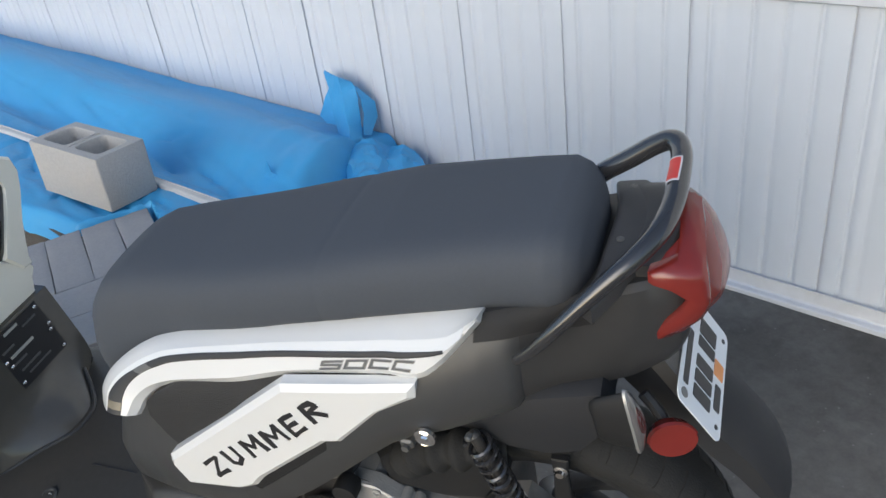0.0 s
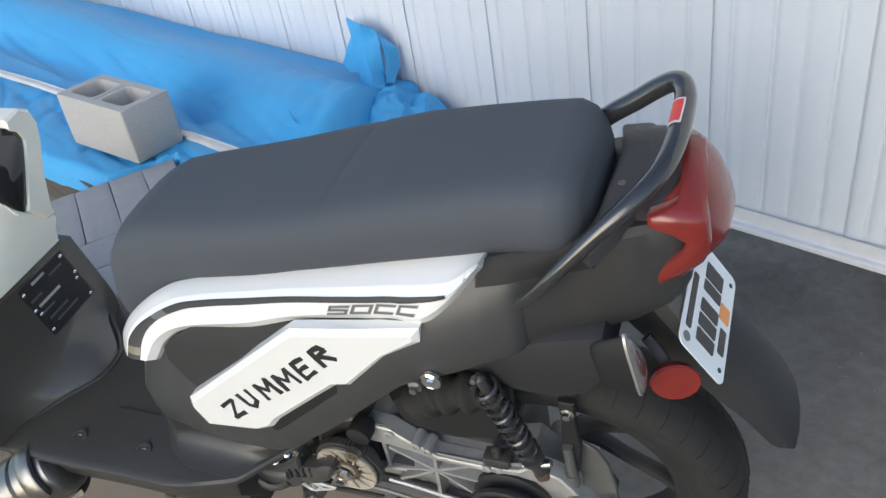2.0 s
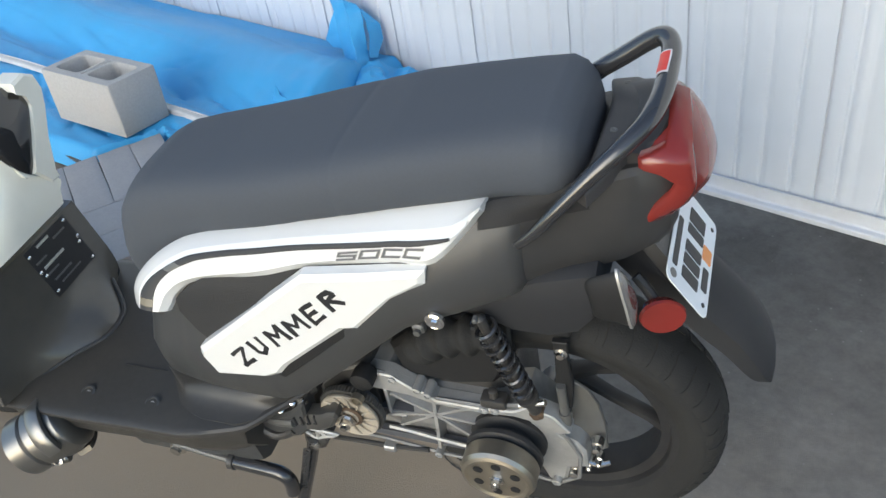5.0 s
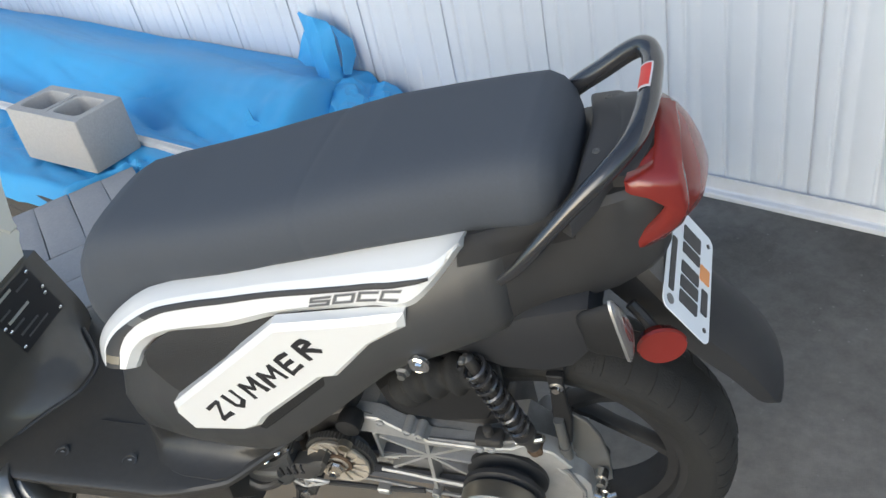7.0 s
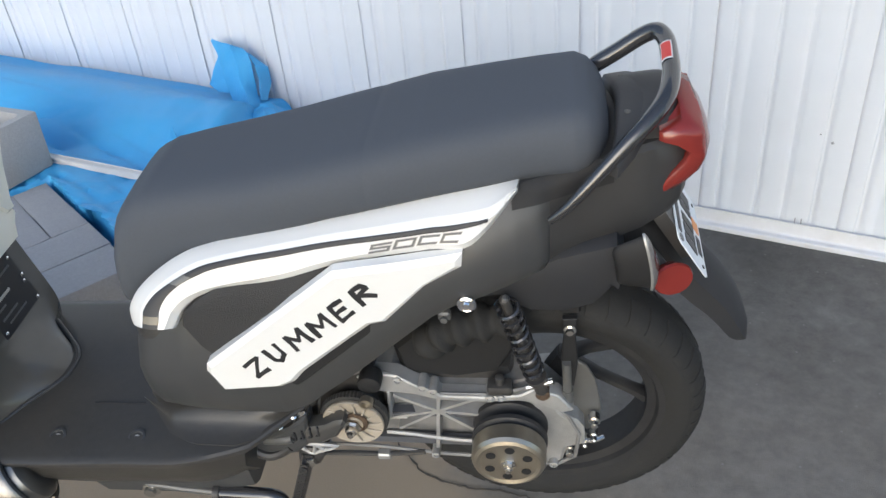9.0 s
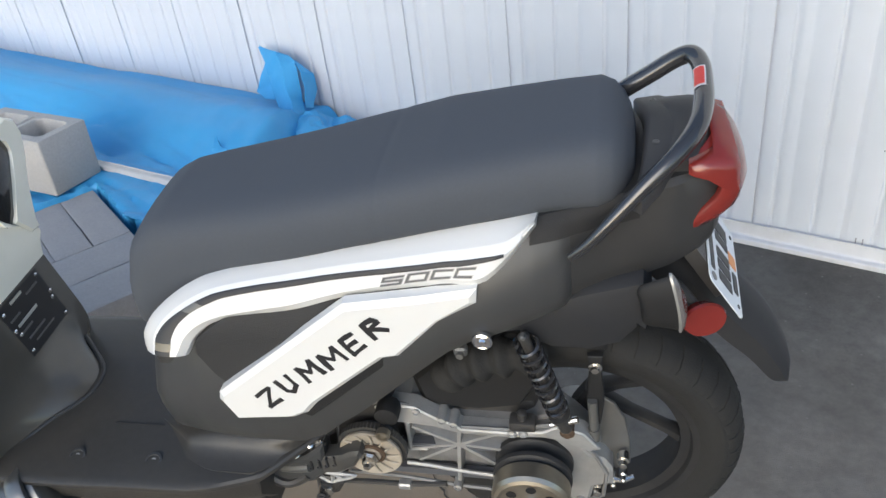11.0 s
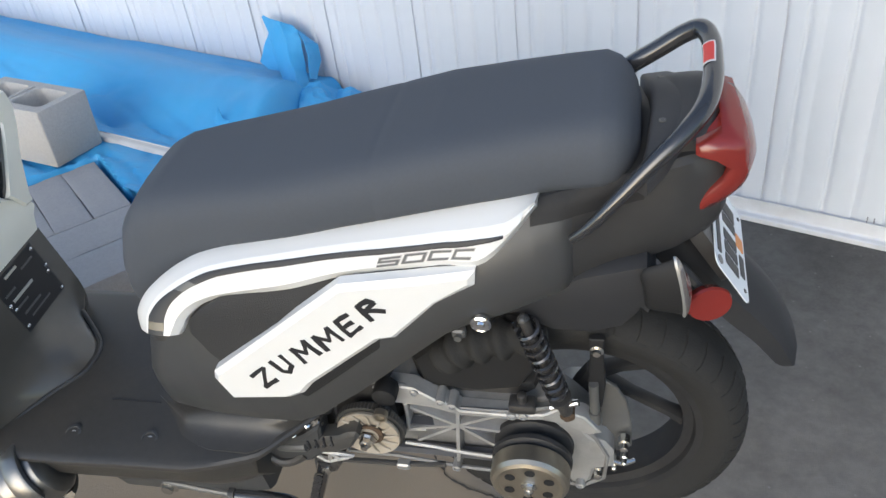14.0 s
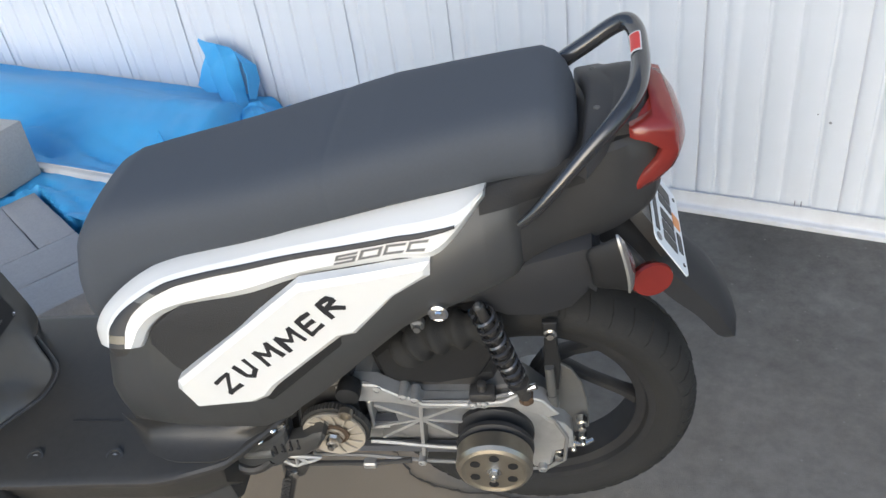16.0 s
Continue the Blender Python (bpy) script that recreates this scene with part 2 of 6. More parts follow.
# timber colour darkened for the shadow under the tarp
TIMBER = material("shade_dark_timber", (0.075, 0.067, 0.060), 0.85, vary=0.3, grain=40, bump=0.5, bump_scale=120, dirt=(0.045, 0.04, 0.036), dirt_scale=8, dirt_amount=0.6)
SHIELD = material("satin_dark_plastic", (0.085, 0.080, 0.071), 0.2, coat=0.3, vary=0.08, grain=40, dirt=(0.12, 0.105, 0.085), dirt_scale=7, dirt_amount=0.4)
CRACK = material("crack_dirt", (0.075, 0.066, 0.055), 0.95, vary=0.3, grain=90)


# ---- shape helpers ----
def finish(bm, sharp=35):
    bmesh.ops.remove_doubles(bm, verts=bm.verts, dist=1e-5)
    bmesh.ops.recalc_face_normals(bm, faces=bm.faces)
    for f in bm.faces:
        f.smooth = True
    for e in bm.edges:
        e.smooth = len(e.link_faces) == 2 and e.calc_face_angle(0) < radians(sharp)


def part(name, bm, mat, parent=None, label="", sharp=35):
    """Links a bmesh as one mesh object, under a thing or a part."""
    finish(bm, sharp)
    me = bpy.data.meshes.new(name)
    bm.to_mesh(me)
    bm.free()
    me.materials.append(mat)
    ob = new(name, me)
    if parent:
        ob.parent = parent
    return tagged(ob, label)


def box(bm, x0, x1, y0, y1, z0, z1, bevel=0.0, m=None, seg=1):
    g = bmesh.ops.create_cube(bm, size=1.0, matrix=Matrix.Translation(((x0 + x1) / 2, (y0 + y1) / 2, (z0 + z1) / 2)) @ Matrix.Diagonal((x1 - x0, y1 - y0, z1 - z0, 1)))
    vs = g["verts"]
    if bevel:
        es = list({e for v in vs for e in v.link_edges})
        r = bmesh.ops.bevel(bm, geom=es, offset=bevel, segments=seg, affect="EDGES", profile=0.5)
        vs = list({v for f in r["faces"] for v in f.verts} | {v for v in vs if v.is_valid})
    if m is not None:
        bmesh.ops.transform(bm, matrix=m, verts=vs)
    return vs


def loft(bm, rings, close=True, caps=True):
    """Skins rings of equal length."""
    vr = [[bm.verts.new(p) for p in r] for r in rings]
    n = len(vr[0])
    for a, b in zip(vr, vr[1:]):
        for i in range(n if close else n - 1):
            j = (i + 1) % n
            bm.faces.new((a[i], a[j], b[j], b[i]))
    if caps and close:
        bm.faces.new(vr[0][::-1])
        bm.faces.new(vr[-1])
    return vr


def axes(d):
    d = Vector(d).normalized()
    u = d.orthogonal().normalized()
    return u, d.cross(u)


def turned(bm, p0, d, profile, seg=24, holes=None):
    """A turned solid about the axis from p0 along d: profile of (distance along, radius)."""
    d = Vector(d).normalized()
    u, v = axes(d)
    p0 = Vector(p0)
    rings = [[p0 + d * h + (u * math.cos(a) + v * math.sin(a)) * max(r, 1e-4) for a in (2 * math.pi * i / seg for i in range(seg))] for h, r in profile]
    return loft(bm, rings)


def curve_points(pts, per=6):
    """Points on a smooth line through pts."""
    P = [Vector(p) for p in pts]
    out = []
    for i in range(len(P) - 1):
        a, b, c, d = P[max(i - 1, 0)], P[i], P[i + 1], P[min(i + 2, len(P) - 1)]
        for k in range(per):
            t = k / per
            out.append(0.5 * ((2 * b) + (c - a) * t + (2 * a - 5 * b + 4 * c - d) * t * t + (3 * b - a - 3 * c + d) * t ** 3))
    return out + [P[-1]]


def tube(bm, pts, r, seg=10, per=6, flat=1.0):
    P = curve_points(pts, per) if per > 1 else [Vector(p) for p in pts]
    rings, u = [], None
    for i, p in enumerate(P):
        d = (P[min(i + 1, len(P) - 1)] - P[max(i - 1, 0)]).normalized()
        u = d.orthogonal().normalized() if u is None else (u - d * u.dot(d)).normalized()
        v = d.cross(u)
        rad = r(i / (len(P) - 1)) if callable(r) else r
        rings.append([p + (u * math.cos(a) + v * math.sin(a) * flat) * rad for a in (2 * math.pi * k / seg for k in range(seg))])
    return loft(bm, rings)


def plate(bm, outline, front, normal, thick, bevel=0.0, seg=1):
    """A panel: outline points (x, z) set on front(x, z) -> y, given a thickness along normal, with a bevelled front rim."""
    normal = Vector(normal).normalized()
    f = [Vector((x, front(x, z), z)) for x, z in outline]
    vb = [bm.verts.new(p + normal * thick) for p in f]
    n = len(f)
    if bevel:
        inner = []
        for i in range(n):
            a, b, d = f[i - 1], f[i], f[(i + 1) % n]
            e1, e2 = (b - a).normalized(), (d - b).normalized()
            n1, n2 = e1.cross(normal), e2.cross(normal)
            m = (n1 + n2)
            m = m.normalized() / max(0.45, m.normalized().dot(n1)) if m.length > 1e-6 else n1
            inner.append(m)
        test = f[0] + inner[0] * 1e-3
        sign = 1 if _inside(test, f) else -1
        mid = [bm.verts.new(p + normal * bevel * 0.8) for p in f]
        top = [bm.verts.new(p + q * bevel * sign) for p, q in zip(f, inner)]
        rings = [vb, mid, top]
    else:
        rings = [vb, [bm.verts.new(p) for p in f]]
    for a, b in zip(rings, rings[1:]):
        for i in range(n):
            j = (i + 1) % n
            bm.faces.new((a[i], a[j], b[j], b[i]))
    bm.faces.new(rings[-1])
    bm.faces.new(vb[::-1])


def _inside(p, poly):
    hit = False
    for i in range(len(poly)):
        a, b = poly[i - 1], poly[i]
        if (a.z > p.z) != (b.z > p.z) and p.x < (b.x - a.x) * (p.z - a.z) / (b.z - a.z) + a.x:
            hit = not hit
    return hit


def interp(x, table):
    xs = [t[0] for t in table]
    return [float(np.interp(x, xs, [t[k] for t in table])) for k in range(1, len(table[0]))]


# ---- ground ----
def ground_height(x, y):
    return 0.006 * noise.noise((x * 1.1, y * 1.1, 0)) + 0.003 * noise.noise((x * 5, y * 5, 3)) - 0.004


bm = bmesh.new()
bmesh.ops.create_grid(bm, x_segments=120, y_segments=120, size=4.0, matrix=Matrix.Translation((0.3, -2.0, 0)))
for v in bm.verts:
    e = max(abs(v.co.x - 0.3), abs(v.co.y + 2.0))
    if e < 3.95:
        v.co.z = ground_height(v.co.x, v.co.y)
    else:
        v.co.z = -0.004
outer = [bm.verts.new((x, y, -0.004)) for x, y in ((-60, -60), (60, -60), (60, 60), (-60, 60))]
rim = {}
for v in bm.verts:
    if v in outer:
        continue
    if abs(v.co.x + 3.7) < 1e-4:
        rim.setdefault(3, []).append(v)
    if abs(v.co.x - 4.3) < 1e-4:
        rim.setdefault(1, []).append(v)
    if abs(v.co.y + 6) < 1e-4:
        rim.setdefault(0, []).append(v)
    if abs(v.co.y - 2) < 1e-4:
        rim.setdefault(2, []).append(v)
for k, (a, b) in enumerate(((0, 1), (1, 2), (2, 3), (3, 0))):
    line = sorted(rim[k], key=lambda v: (v.co - outer[a].co).length)
    bm.faces.new([outer[a], *line, outer[b]][::1])
ground = part("ground", bm, ASPHALT)
tagged(ground, "grey worn asphalt yard with tan sand washed over it", "ground", kind="structure")

# open cracks in the asphalt
rnd = random.Random(3)
for pts, wide in (([(0.60, -1.17), (0.74, -1.20), (0.83, -1.23), (0.93, -1.28), (1.02, -1.28), (1.15, -1.245), (1.30, -1.26), (1.5, -1.22)], 0.0022),):
    bm = bmesh.new()
    line = curve_points([(x, y, 0) for x, y in pts], 10)
    rows = []
    for p in line:
        q = p + Vector((rnd.uniform(-1, 1), rnd.uniform(-1, 1), 0)) * 0.004
        h = wide * rnd.uniform(0.4, 1.3)
        z = ground_height(q.x, q.y) + 0.0022
        rows.append((bm.verts.new((q.x, q.y - h, z)), bm.verts.new((q.x, q.y + h, z)), bm.verts.new((q.x, q.y, z - 0.006))))
    for a, c in zip(rows, rows[1:]):
        bm.faces.new((a[0], c[0], c[1], a[1]))
        bm.faces.new((a[1], c[1], c[2], a[2]))
        bm.faces.new((a[2], c[2], c[0], a[0]))
    part("crack", bm, CRACK, ground)

# ---- skirting wall: vertical vinyl panels between two rails ----
WALL_LEFT, WALL_RIGHT, TOP, PITCH = -8.5, 5.3, 0.85, 0.406
bm = bmesh.new()
box(bm, WALL_LEFT, WALL_RIGHT, 0.035, 0.12, 0.0, 2.9)
wall = part("wall_north", bm, SEAM)
tagged(wall, "white ribbed vinyl skirting wall of a mobile home", "wall", kind="structure")


def panel_mesh():
    """One skirting panel: ribs of two widths, and a lapped seam at its edge."""
    prof = [(-0.006, 0.0068), (0.0015, 0.0066), (0.0038, 0.0038), (0.010, 0.0008), (0.020, -0.0010)]
    for groove, deep in ((0.056, 0.0056), (0.098, 0.0028), (0.170, 0.0062), (0.250, 0.0048), (0.334, 0.0060)):
        prof += [(groove - 0.017, -0.0012), (groove - 0.008, 0.0004), (groove - 0.003, deep), (groove + 0.003, deep), (groove + 0.010, 0.0010), (groove + 0.018, -0.0008)]
    prof += [(0.376, -0.0012), (0.388, 0.0), (0.4045, 0.0), (0.4058, 0.0012)]
    b = bmesh.new()
    for (x0, y0), (x1, y1) in zip(prof, prof[1:]):
        n = 12
        for i in range(n):
            za, zb = 0.03 + (TOP - 0.03) * i / n, 0.03 + (TOP - 0.03) * (i + 1) / n
            b.faces.new([b.verts.new((x, y, z)) for x, y, z in ((x0, y0, za), (x1, y1, za), (x1, y1, zb), (x0, y0, zb))])
    bmesh.ops.remove_doubles(b, verts=b.verts, dist=1e-5)
    g = bmesh.ops.extrude_face_region(b, geom=b.faces[:])
    for v in g["geom"]:
        if isinstance(v, bmesh.types.BMVert):
            v.co.y += 0.003
    for v in b.verts:
        if 0.03 < v.co.x < 0.39:
            v.co.x += 0.0026 * noise.noise((v.co.x * 9, v.co.z * 4, 2))
            v.co.y += 0.0016 * noise.noise((v.co.x * 12, v.co.z * 3, 7))
    return b


first = part("panel", panel_mesh(), VINYL, wall, sharp=32)
first.location = (-21 * PITCH, 0, 0)
for k in range(-20, 13):
    p = new("panel", first.data)
    p.parent = wall
    p.location = (k * PITCH, 0.0004 * math.sin(k * 2.3), 0)
    p.rotation_euler = (0.0015 * math.sin(k * 1.7), 0, 0)
bm = bmesh.new()
prof = [(0.03, -0.006), (-0.040, -0.006), (-0.041, 0.008), (-0.038, 0.011), (-0.023, 0.013), (-0.019, 0.017), (-0.016, 0.050), (-0.0175, 0.056), (-0.0145, 0.057), (-0.0125, 0.052), (-0.0125, 0.014), (0.03, 0.014)]
loft(bm, [[(x, y, z) for y, z in prof] for x in np.linspace(WALL_LEFT, WALL_RIGHT, 30)])
tagged(part("trim_base", bm, TRIM), "white vinyl bottom rail of the skirting", "trim", kind="structure")
bm = bmesh.new()
prof = [(0.03, 0.845), (-0.012, 0.845), (-0.022, 0.850), (-0.022, 0.90), (-0.006, 0.925), (0.03, 0.93)]
loft(bm, [[(x, y, z) for y, z in prof] for x in (WALL_LEFT, WALL_RIGHT)])
tagged(part("trim_top", bm, TRIM), "white vinyl top rail of the skirting", "trim", kind="structure")
bm = bmesh.new()
for i in range(10):
    z = 0.93 + i * 0.2
    loft(bm, [[(x, y, zz) for y, zz in ((0.034, z), (-0.004, z), (0.012, z + 0.2), (0.034, z + 0.2))] for x in (WALL_LEFT, WALL_RIGHT)])
tagged(part("wall_siding", bm, VINYL), "white horizontal siding above the skirting", "wall", kind="structure")
# pencil marks, a scuff and two screw holes low on one panel
bm = bmesh.new()
for x, z, s in ((1.57, 0.328, 0.005), (1.535, 0.35, 0.003)):
    turned(bm, (x, 0.001, z), (0, -1, 0), [(0, s), (0.002, s * 0.7)], 10)
for x in (1.508, 1.526):
    box(bm, x, x + 0.003, -0.0065, -0.002, 0.052, 0.070, 0.001)
tagged(part("trim_marks", bm, SEAM), "small dark screw holes and scuffs", "marks", kind="structure")


# ---- concrete blocks ----
def hollow_block(name, label):
    """A two-cell concrete block, 397 x 194 x 194 mm, cells upward, base at the origin."""
    L, W, H = 0.397, 0.194, 0.194
    b = bmesh.new()
    cells = [(-L / 2 + 0.032, -0.019), (0.019, L / 2 - 0.032), (-0.005, 0.005)]

    def ring(x0, x1, y0, y1, r, z, n=4):
        out = []
        for cx, cy, a0 in ((x1 - r, y1 - r, 0), (x0 + r, y1 - r, 90), (x0 + r, y0 + r, 180), (x1 - r, y0 + r, 270)):
            for k in range(n + 1):
                a = radians(a0 + 90 * k / n)
                out.append((cx + r * math.cos(a), cy + r * math.sin(a), z))
        return out
    outer = [[b.verts.new(p) for p in ring(-L / 2 + e, L / 2 - e, -W / 2 + e, W / 2 - e, 0.006, z)] for z, e in ((0, 0.003), (0.004, 0), (H - 0.004, 0), (H, 0.003))]
    holes = [[[b.verts.new(p) for p in ring(x0 + e, x1 - e, -W / 2 + 0.034 + e, W / 2 - 0.034 - e, 0.022 if x1 - x0 > 0.05 else 0.001, z)] for z, e in ((0, 0.0), (H - 0.004, 0.003 if x1 - x0 > 0.05 else 0.001), (H, 0.0))] for x0, x1 in cells]
    for rs, flip in ((outer, False), (holes[0], True), (holes[1], True), (holes[2], True)):
        for a, c in zip(rs, rs[1:]):
            for i in range(len(a)):
                j = (i + 1) % len(a)
                q = (a[i], a[j], c[j], c[i])
                b.faces.new(q[::-1] if flip else q)
    for lvl in (0, -1):
        es = []
        for rs in (outer, *holes):
            r = rs[lvl]
            for i in range(len(r)):
                es.append(b.edges.get((r[i], r[(i + 1) % len(r)])))
        bmesh.ops.triangle_fill(b, use_beauty=True, edges=es)
    for v in b.verts:
        v.co += Vector((noise.noise(v.co * 40), noise.noise(v.co * 40 + Vector((9, 0, 0))), 0)) * 0.0015
    return tagged(part(name, b, CONCRETE, sharp=40), label, "concrete block")


blk = hollow_block("concrete_block", "grey hollow concrete block with two cells, standing on the tarp")
blk.matrix_world = pose(-0.947, -0.945, 0.268, -2.0, 1.2, 6.7)


def solid_block(name, length, width, label):
    """A solid concrete block standing 246 mm high, with worn arrises, base at the origin."""
    b = bmesh.new()
    box(b, -length / 2, length / 2, -width / 2, width / 2, 0, 0.246, 0.003, seg=2)
    bmesh.ops.subdivide_edges(b, edges=[e for e in b.edges if e.calc_length() > 0.1], cuts=5, use_grid_fill=True)
    for v in b.verts:
        v.co += Vector((noise.noise(v.co * 25), noise.noise(v.co * 25 + Vector((5, 0, 0))), noise.noise(v.co * 25 + Vector((0, 7, 0))) * 1.2)) * 0.0016
    return tagged(part(name, b, PAVER), label, "concrete block", "stacked concrete blocks")


# a stack of solid blocks lying beside the tarp, turned away from the wall
D1, D2 = Vector((0.940, -0.342, 0)), Vector((-0.342, -0.940, 0))
CORNER, ANG = Vector((-0.695, -0.916, 0.0)), math.degrees(math.atan2(-0.342, 0.940))
narrow = solid_block("paving_block", 0.374, 0.1105, "grey narrow solid concrete block in a low stack")
wide = solid_block("paving_block", 0.374, 0.1645, "grey wide solid concrete block in a low stack")
spots = [(narrow, 0.189, 0.056 + 0.1125 * k, 0) for k in range(5)] + [(wide, 0.462, 0.187, 90), (wide, 0.630, 0.190, 90), (wide, 0.462, 0.565, 90), (wide, 0.630, 0.568, 90)]
used = set()
for i, (kind, a, b_, r) in enumerate(spots):
    c = CORNER + D1 * a + D2 * b_ + Vector((0, 0, 0.004))
    m = pose(c.x, c.y, c.z, 0, 0, ANG + r + (0.3, -0.4, 0.2, -0.3, 0.5)[i % 5])
    if kind in used:
        copy_thing(kind, m)
    else:
        kind.matrix_world = m
        used.add(kind)


# ---- tarp over a low pile along the wall ----
def tarp_height(x, y):
    """The top of the draped tarp: a rounded upper tier at the wall, a ledge before it, and a skirt to the ground."""
    up = 0.205 + 0.135 * math.exp(-((y + 0.40) / 0.22) ** 2)
    up += 0.02 * noise.noise((x * 0.9, y * 2, 4))
    ledge = 0.258
    k = min(1, max(0, (y + 0.74) / 0.09))
    k = k * k * (3 - 2 * k)
    z = ledge + (up - ledge) * k
    # dip where the tier meets the ledge
    z -= 0.016 * math.exp(-((y + 0.715) / 0.022) ** 2)
    # the front falls to the ground
    f = min(1, max(0, (-1.13 - y) / 0.05))
    z *= 1 - 0.28 * f * f * (3 - 2 * f)
    # the end falls to the ground
    end = -0.43 + 0.32 * max(0.0, -0.15 - y)
    g = min(1, max(0, (x - end) / 0.16))
    z *= 1 - 0.95 * g * g * (3 - 2 * g)
    # it tucks down behind the stacked blocks
    r = Vector((x, y, 0)) - CORNER
    a, b = r.dot(D1), r.dot(D2)
    if b > -0.012 and a > -0.02:
        q = min(1, max(0, (b + 0.012) / 0.012)) * min(1, max(0, (a + 0.02) / 0.03))
        z *= 1 - 0.95 * q
    # wrinkles: long folds, sharp creases by the ledge, finer ones gathering towards the tied end
    w = 0.009 * noise.noise((x * 0.8 + y * 2.0, y * 7.0, 1)) + 0.003 * noise.noise((x * 3 + y * 9, y * 16, 2))
    near = math.exp(-((x + 0.35) / 0.35) ** 2)
    w += 0.009 * near * noise.noise((x * 14 + y * 8, y * 9 - x * 5, 5))
    w -= 0.014 * math.exp(-((y + 0.66) / 0.10) ** 2) * max(0, 0.22 - abs(noise.noise((x * 1.6 + y * 3, y * 13 + x * 2.2, 8)))) / 0.22
    w -= 0.014 * math.exp(-((y + 0.95) / 0.13) ** 2) * max(0, 0.2 - abs(noise.noise((x * 3 - y * 4, y * 12 + x * 4, 3)))) / 0.2
    w -= 0.006 * max(0, 0.12 - abs(noise.noise((x * 1.1, y * 9 + x * 1.2, 13)))) / 0.12
    # two deep folds in the tier's front, beside the hollow block
    w -= 0.026 * math.exp(-((y + 0.668 + 0.12 * (x + 0.94)) / 0.022) ** 2 - ((x + 0.95) / 0.12) ** 2)
    w -= 0.012 * math.exp(-((y + 0.560 - 0.35 * (x + 1.10)) / 0.012) ** 2 - ((x + 1.10) / 0.09) ** 2)
    edge = min(1, z / 0.05)
    return max(0.008, z + w * edge)


bm = bmesh.new()
NX, NY = 300, 90
xs = np.concatenate([np.linspace(-7.5, -2.2, 90), np.linspace(-2.17, 0.08, NX - 90)])
ys = np.linspace(-1.18, 0.0 - 0.012, NY)
grid = [[bm.verts.new((x + 0.012 * noise.noise((x * 3, y * 3, 7)), min(-0.012, y + 0.01 * noise.noise((x * 4, y * 4, 11)) - (0.03 * math.sin(x * 3.1) if y < -1.0 else 0)), tarp_height(x, y))) for y in ys] for x in xs]
for a, b_ in zip(grid, grid[1:]):
    for j in range(NY - 1):
        bm.faces.new((a[j], b_[j], b_[j + 1], a[j + 1]))
g = bmesh.ops.extrude_face_region(bm, geom=bm.faces[:])
for v in g["geom"]:
    if isinstance(v, bmesh.types.BMVert):
        v.co.z -= 0.004
tarp = new("tarp")
tagged(tarp, "bright blue plastic tarp draped over a long low pile", "tarp")
part("sheet", bm, TARP, tarp, sharp=60)


def cloth_fold(rows, thick=0.004, sub=3, crumple=0.012, seed=0, crisp=False):
    """A crumpled flap of cloth from rows of guide points."""
    b = bmesh.new()
    def straight(pts, n):
        pts = [Vector(p) for p in pts]
        return [a.lerp(c, k / n) for a, c in zip(pts, pts[1:]) for k in range(n)] + [pts[-1]]
    R = [straight(r, 7) if crisp else curve_points(r, 6) for r in rows]
    cols = list(zip(*R))
    C = [straight(c, 6) if crisp else curve_points(c, 6) for c in cols]
    vs = []
    for i, c in enumerate(C):
        line = []
        for j, p in enumerate(c):
            k = Vector((noise.noise(p * 11 + Vector((seed, 0, 0))), noise.noise(p * 11 + Vector((0, seed + 3, 0))), noise.noise(p * 11 + Vector((0, 0, seed + 6))))) * crumple
            q = p * 34 + Vector((seed * 2.1, 1, 0))
            k += Vector((noise.noise(q), noise.noise(q + Vector((0, 9, 0))), noise.noise(q + Vector((0, 0, 17))))) * crumple * 0.45
            k += Vector((0, -1, 0.4)) * crumple * 0.7 * (0.25 - abs(noise.noise(p * 17 + Vector((seed, 5, 0)))))
            line.append(b.verts.new(p + k))
        vs.append(line)
    for a, c in zip(vs, vs[1:]):
        for j in range(len(a) - 1):
            b.faces.new((a[j], c[j], c[j + 1], a[j + 1]))
    b.normal_update()
    bmesh.ops.solidify(b, geom=b.faces[:], thickness=thick)
    return b


# the tied end: a flap standing up against the wall, and gathered folds below it
part("flap", cloth_fold([[(-0.701, -0.050, 0.432), (-0.687, -0.055, 0.438), (-0.684, -0.050, 0.432)],
                         [(-0.643, -0.080, 0.400), (-0.549, -0.100, 0.444), (-0.523, -0.070, 0.424)],
                         [(-0.614, -0.100, 0.354), (-0.511, -0.125, 0.391), (-0.487, -0.080, 0.413)],
                         [(-0.592, -0.120, 0.306), (-0.486, -0.150, 0.337), (-0.462, -0.100, 0.345)],
                         [(-0.554, -0.150, 0.266), (-0.445, -0.180, 0.299), (-0.441, -0.120, 0.282)],
                         [(-0.490, -0.190, 0.236), (-0.404, -0.220, 0.271), (-0.408, -0.160, 0.259)],
                         [(-0.410, -0.250, 0.212), (-0.370, -0.270, 0.228), (-0.385, -0.230, 0.220)]], 0.003, crumple=0.006, seed=2, crisp=True), TARP, tarp, sharp=24)
part("fold", cloth_fold([[(-0.643, -0.080, 0.392), (-0.632, -0.082, 0.385)], [(-0.700, -0.108, 0.272), (-0.615, -0.098, 0.310)], [(-0.640, -0.130, 0.256), (-0.581, -0.128, 0.262)]], 0.003, crumple=0.004, seed=12, crisp=True), TARP, tarp, sharp=24)
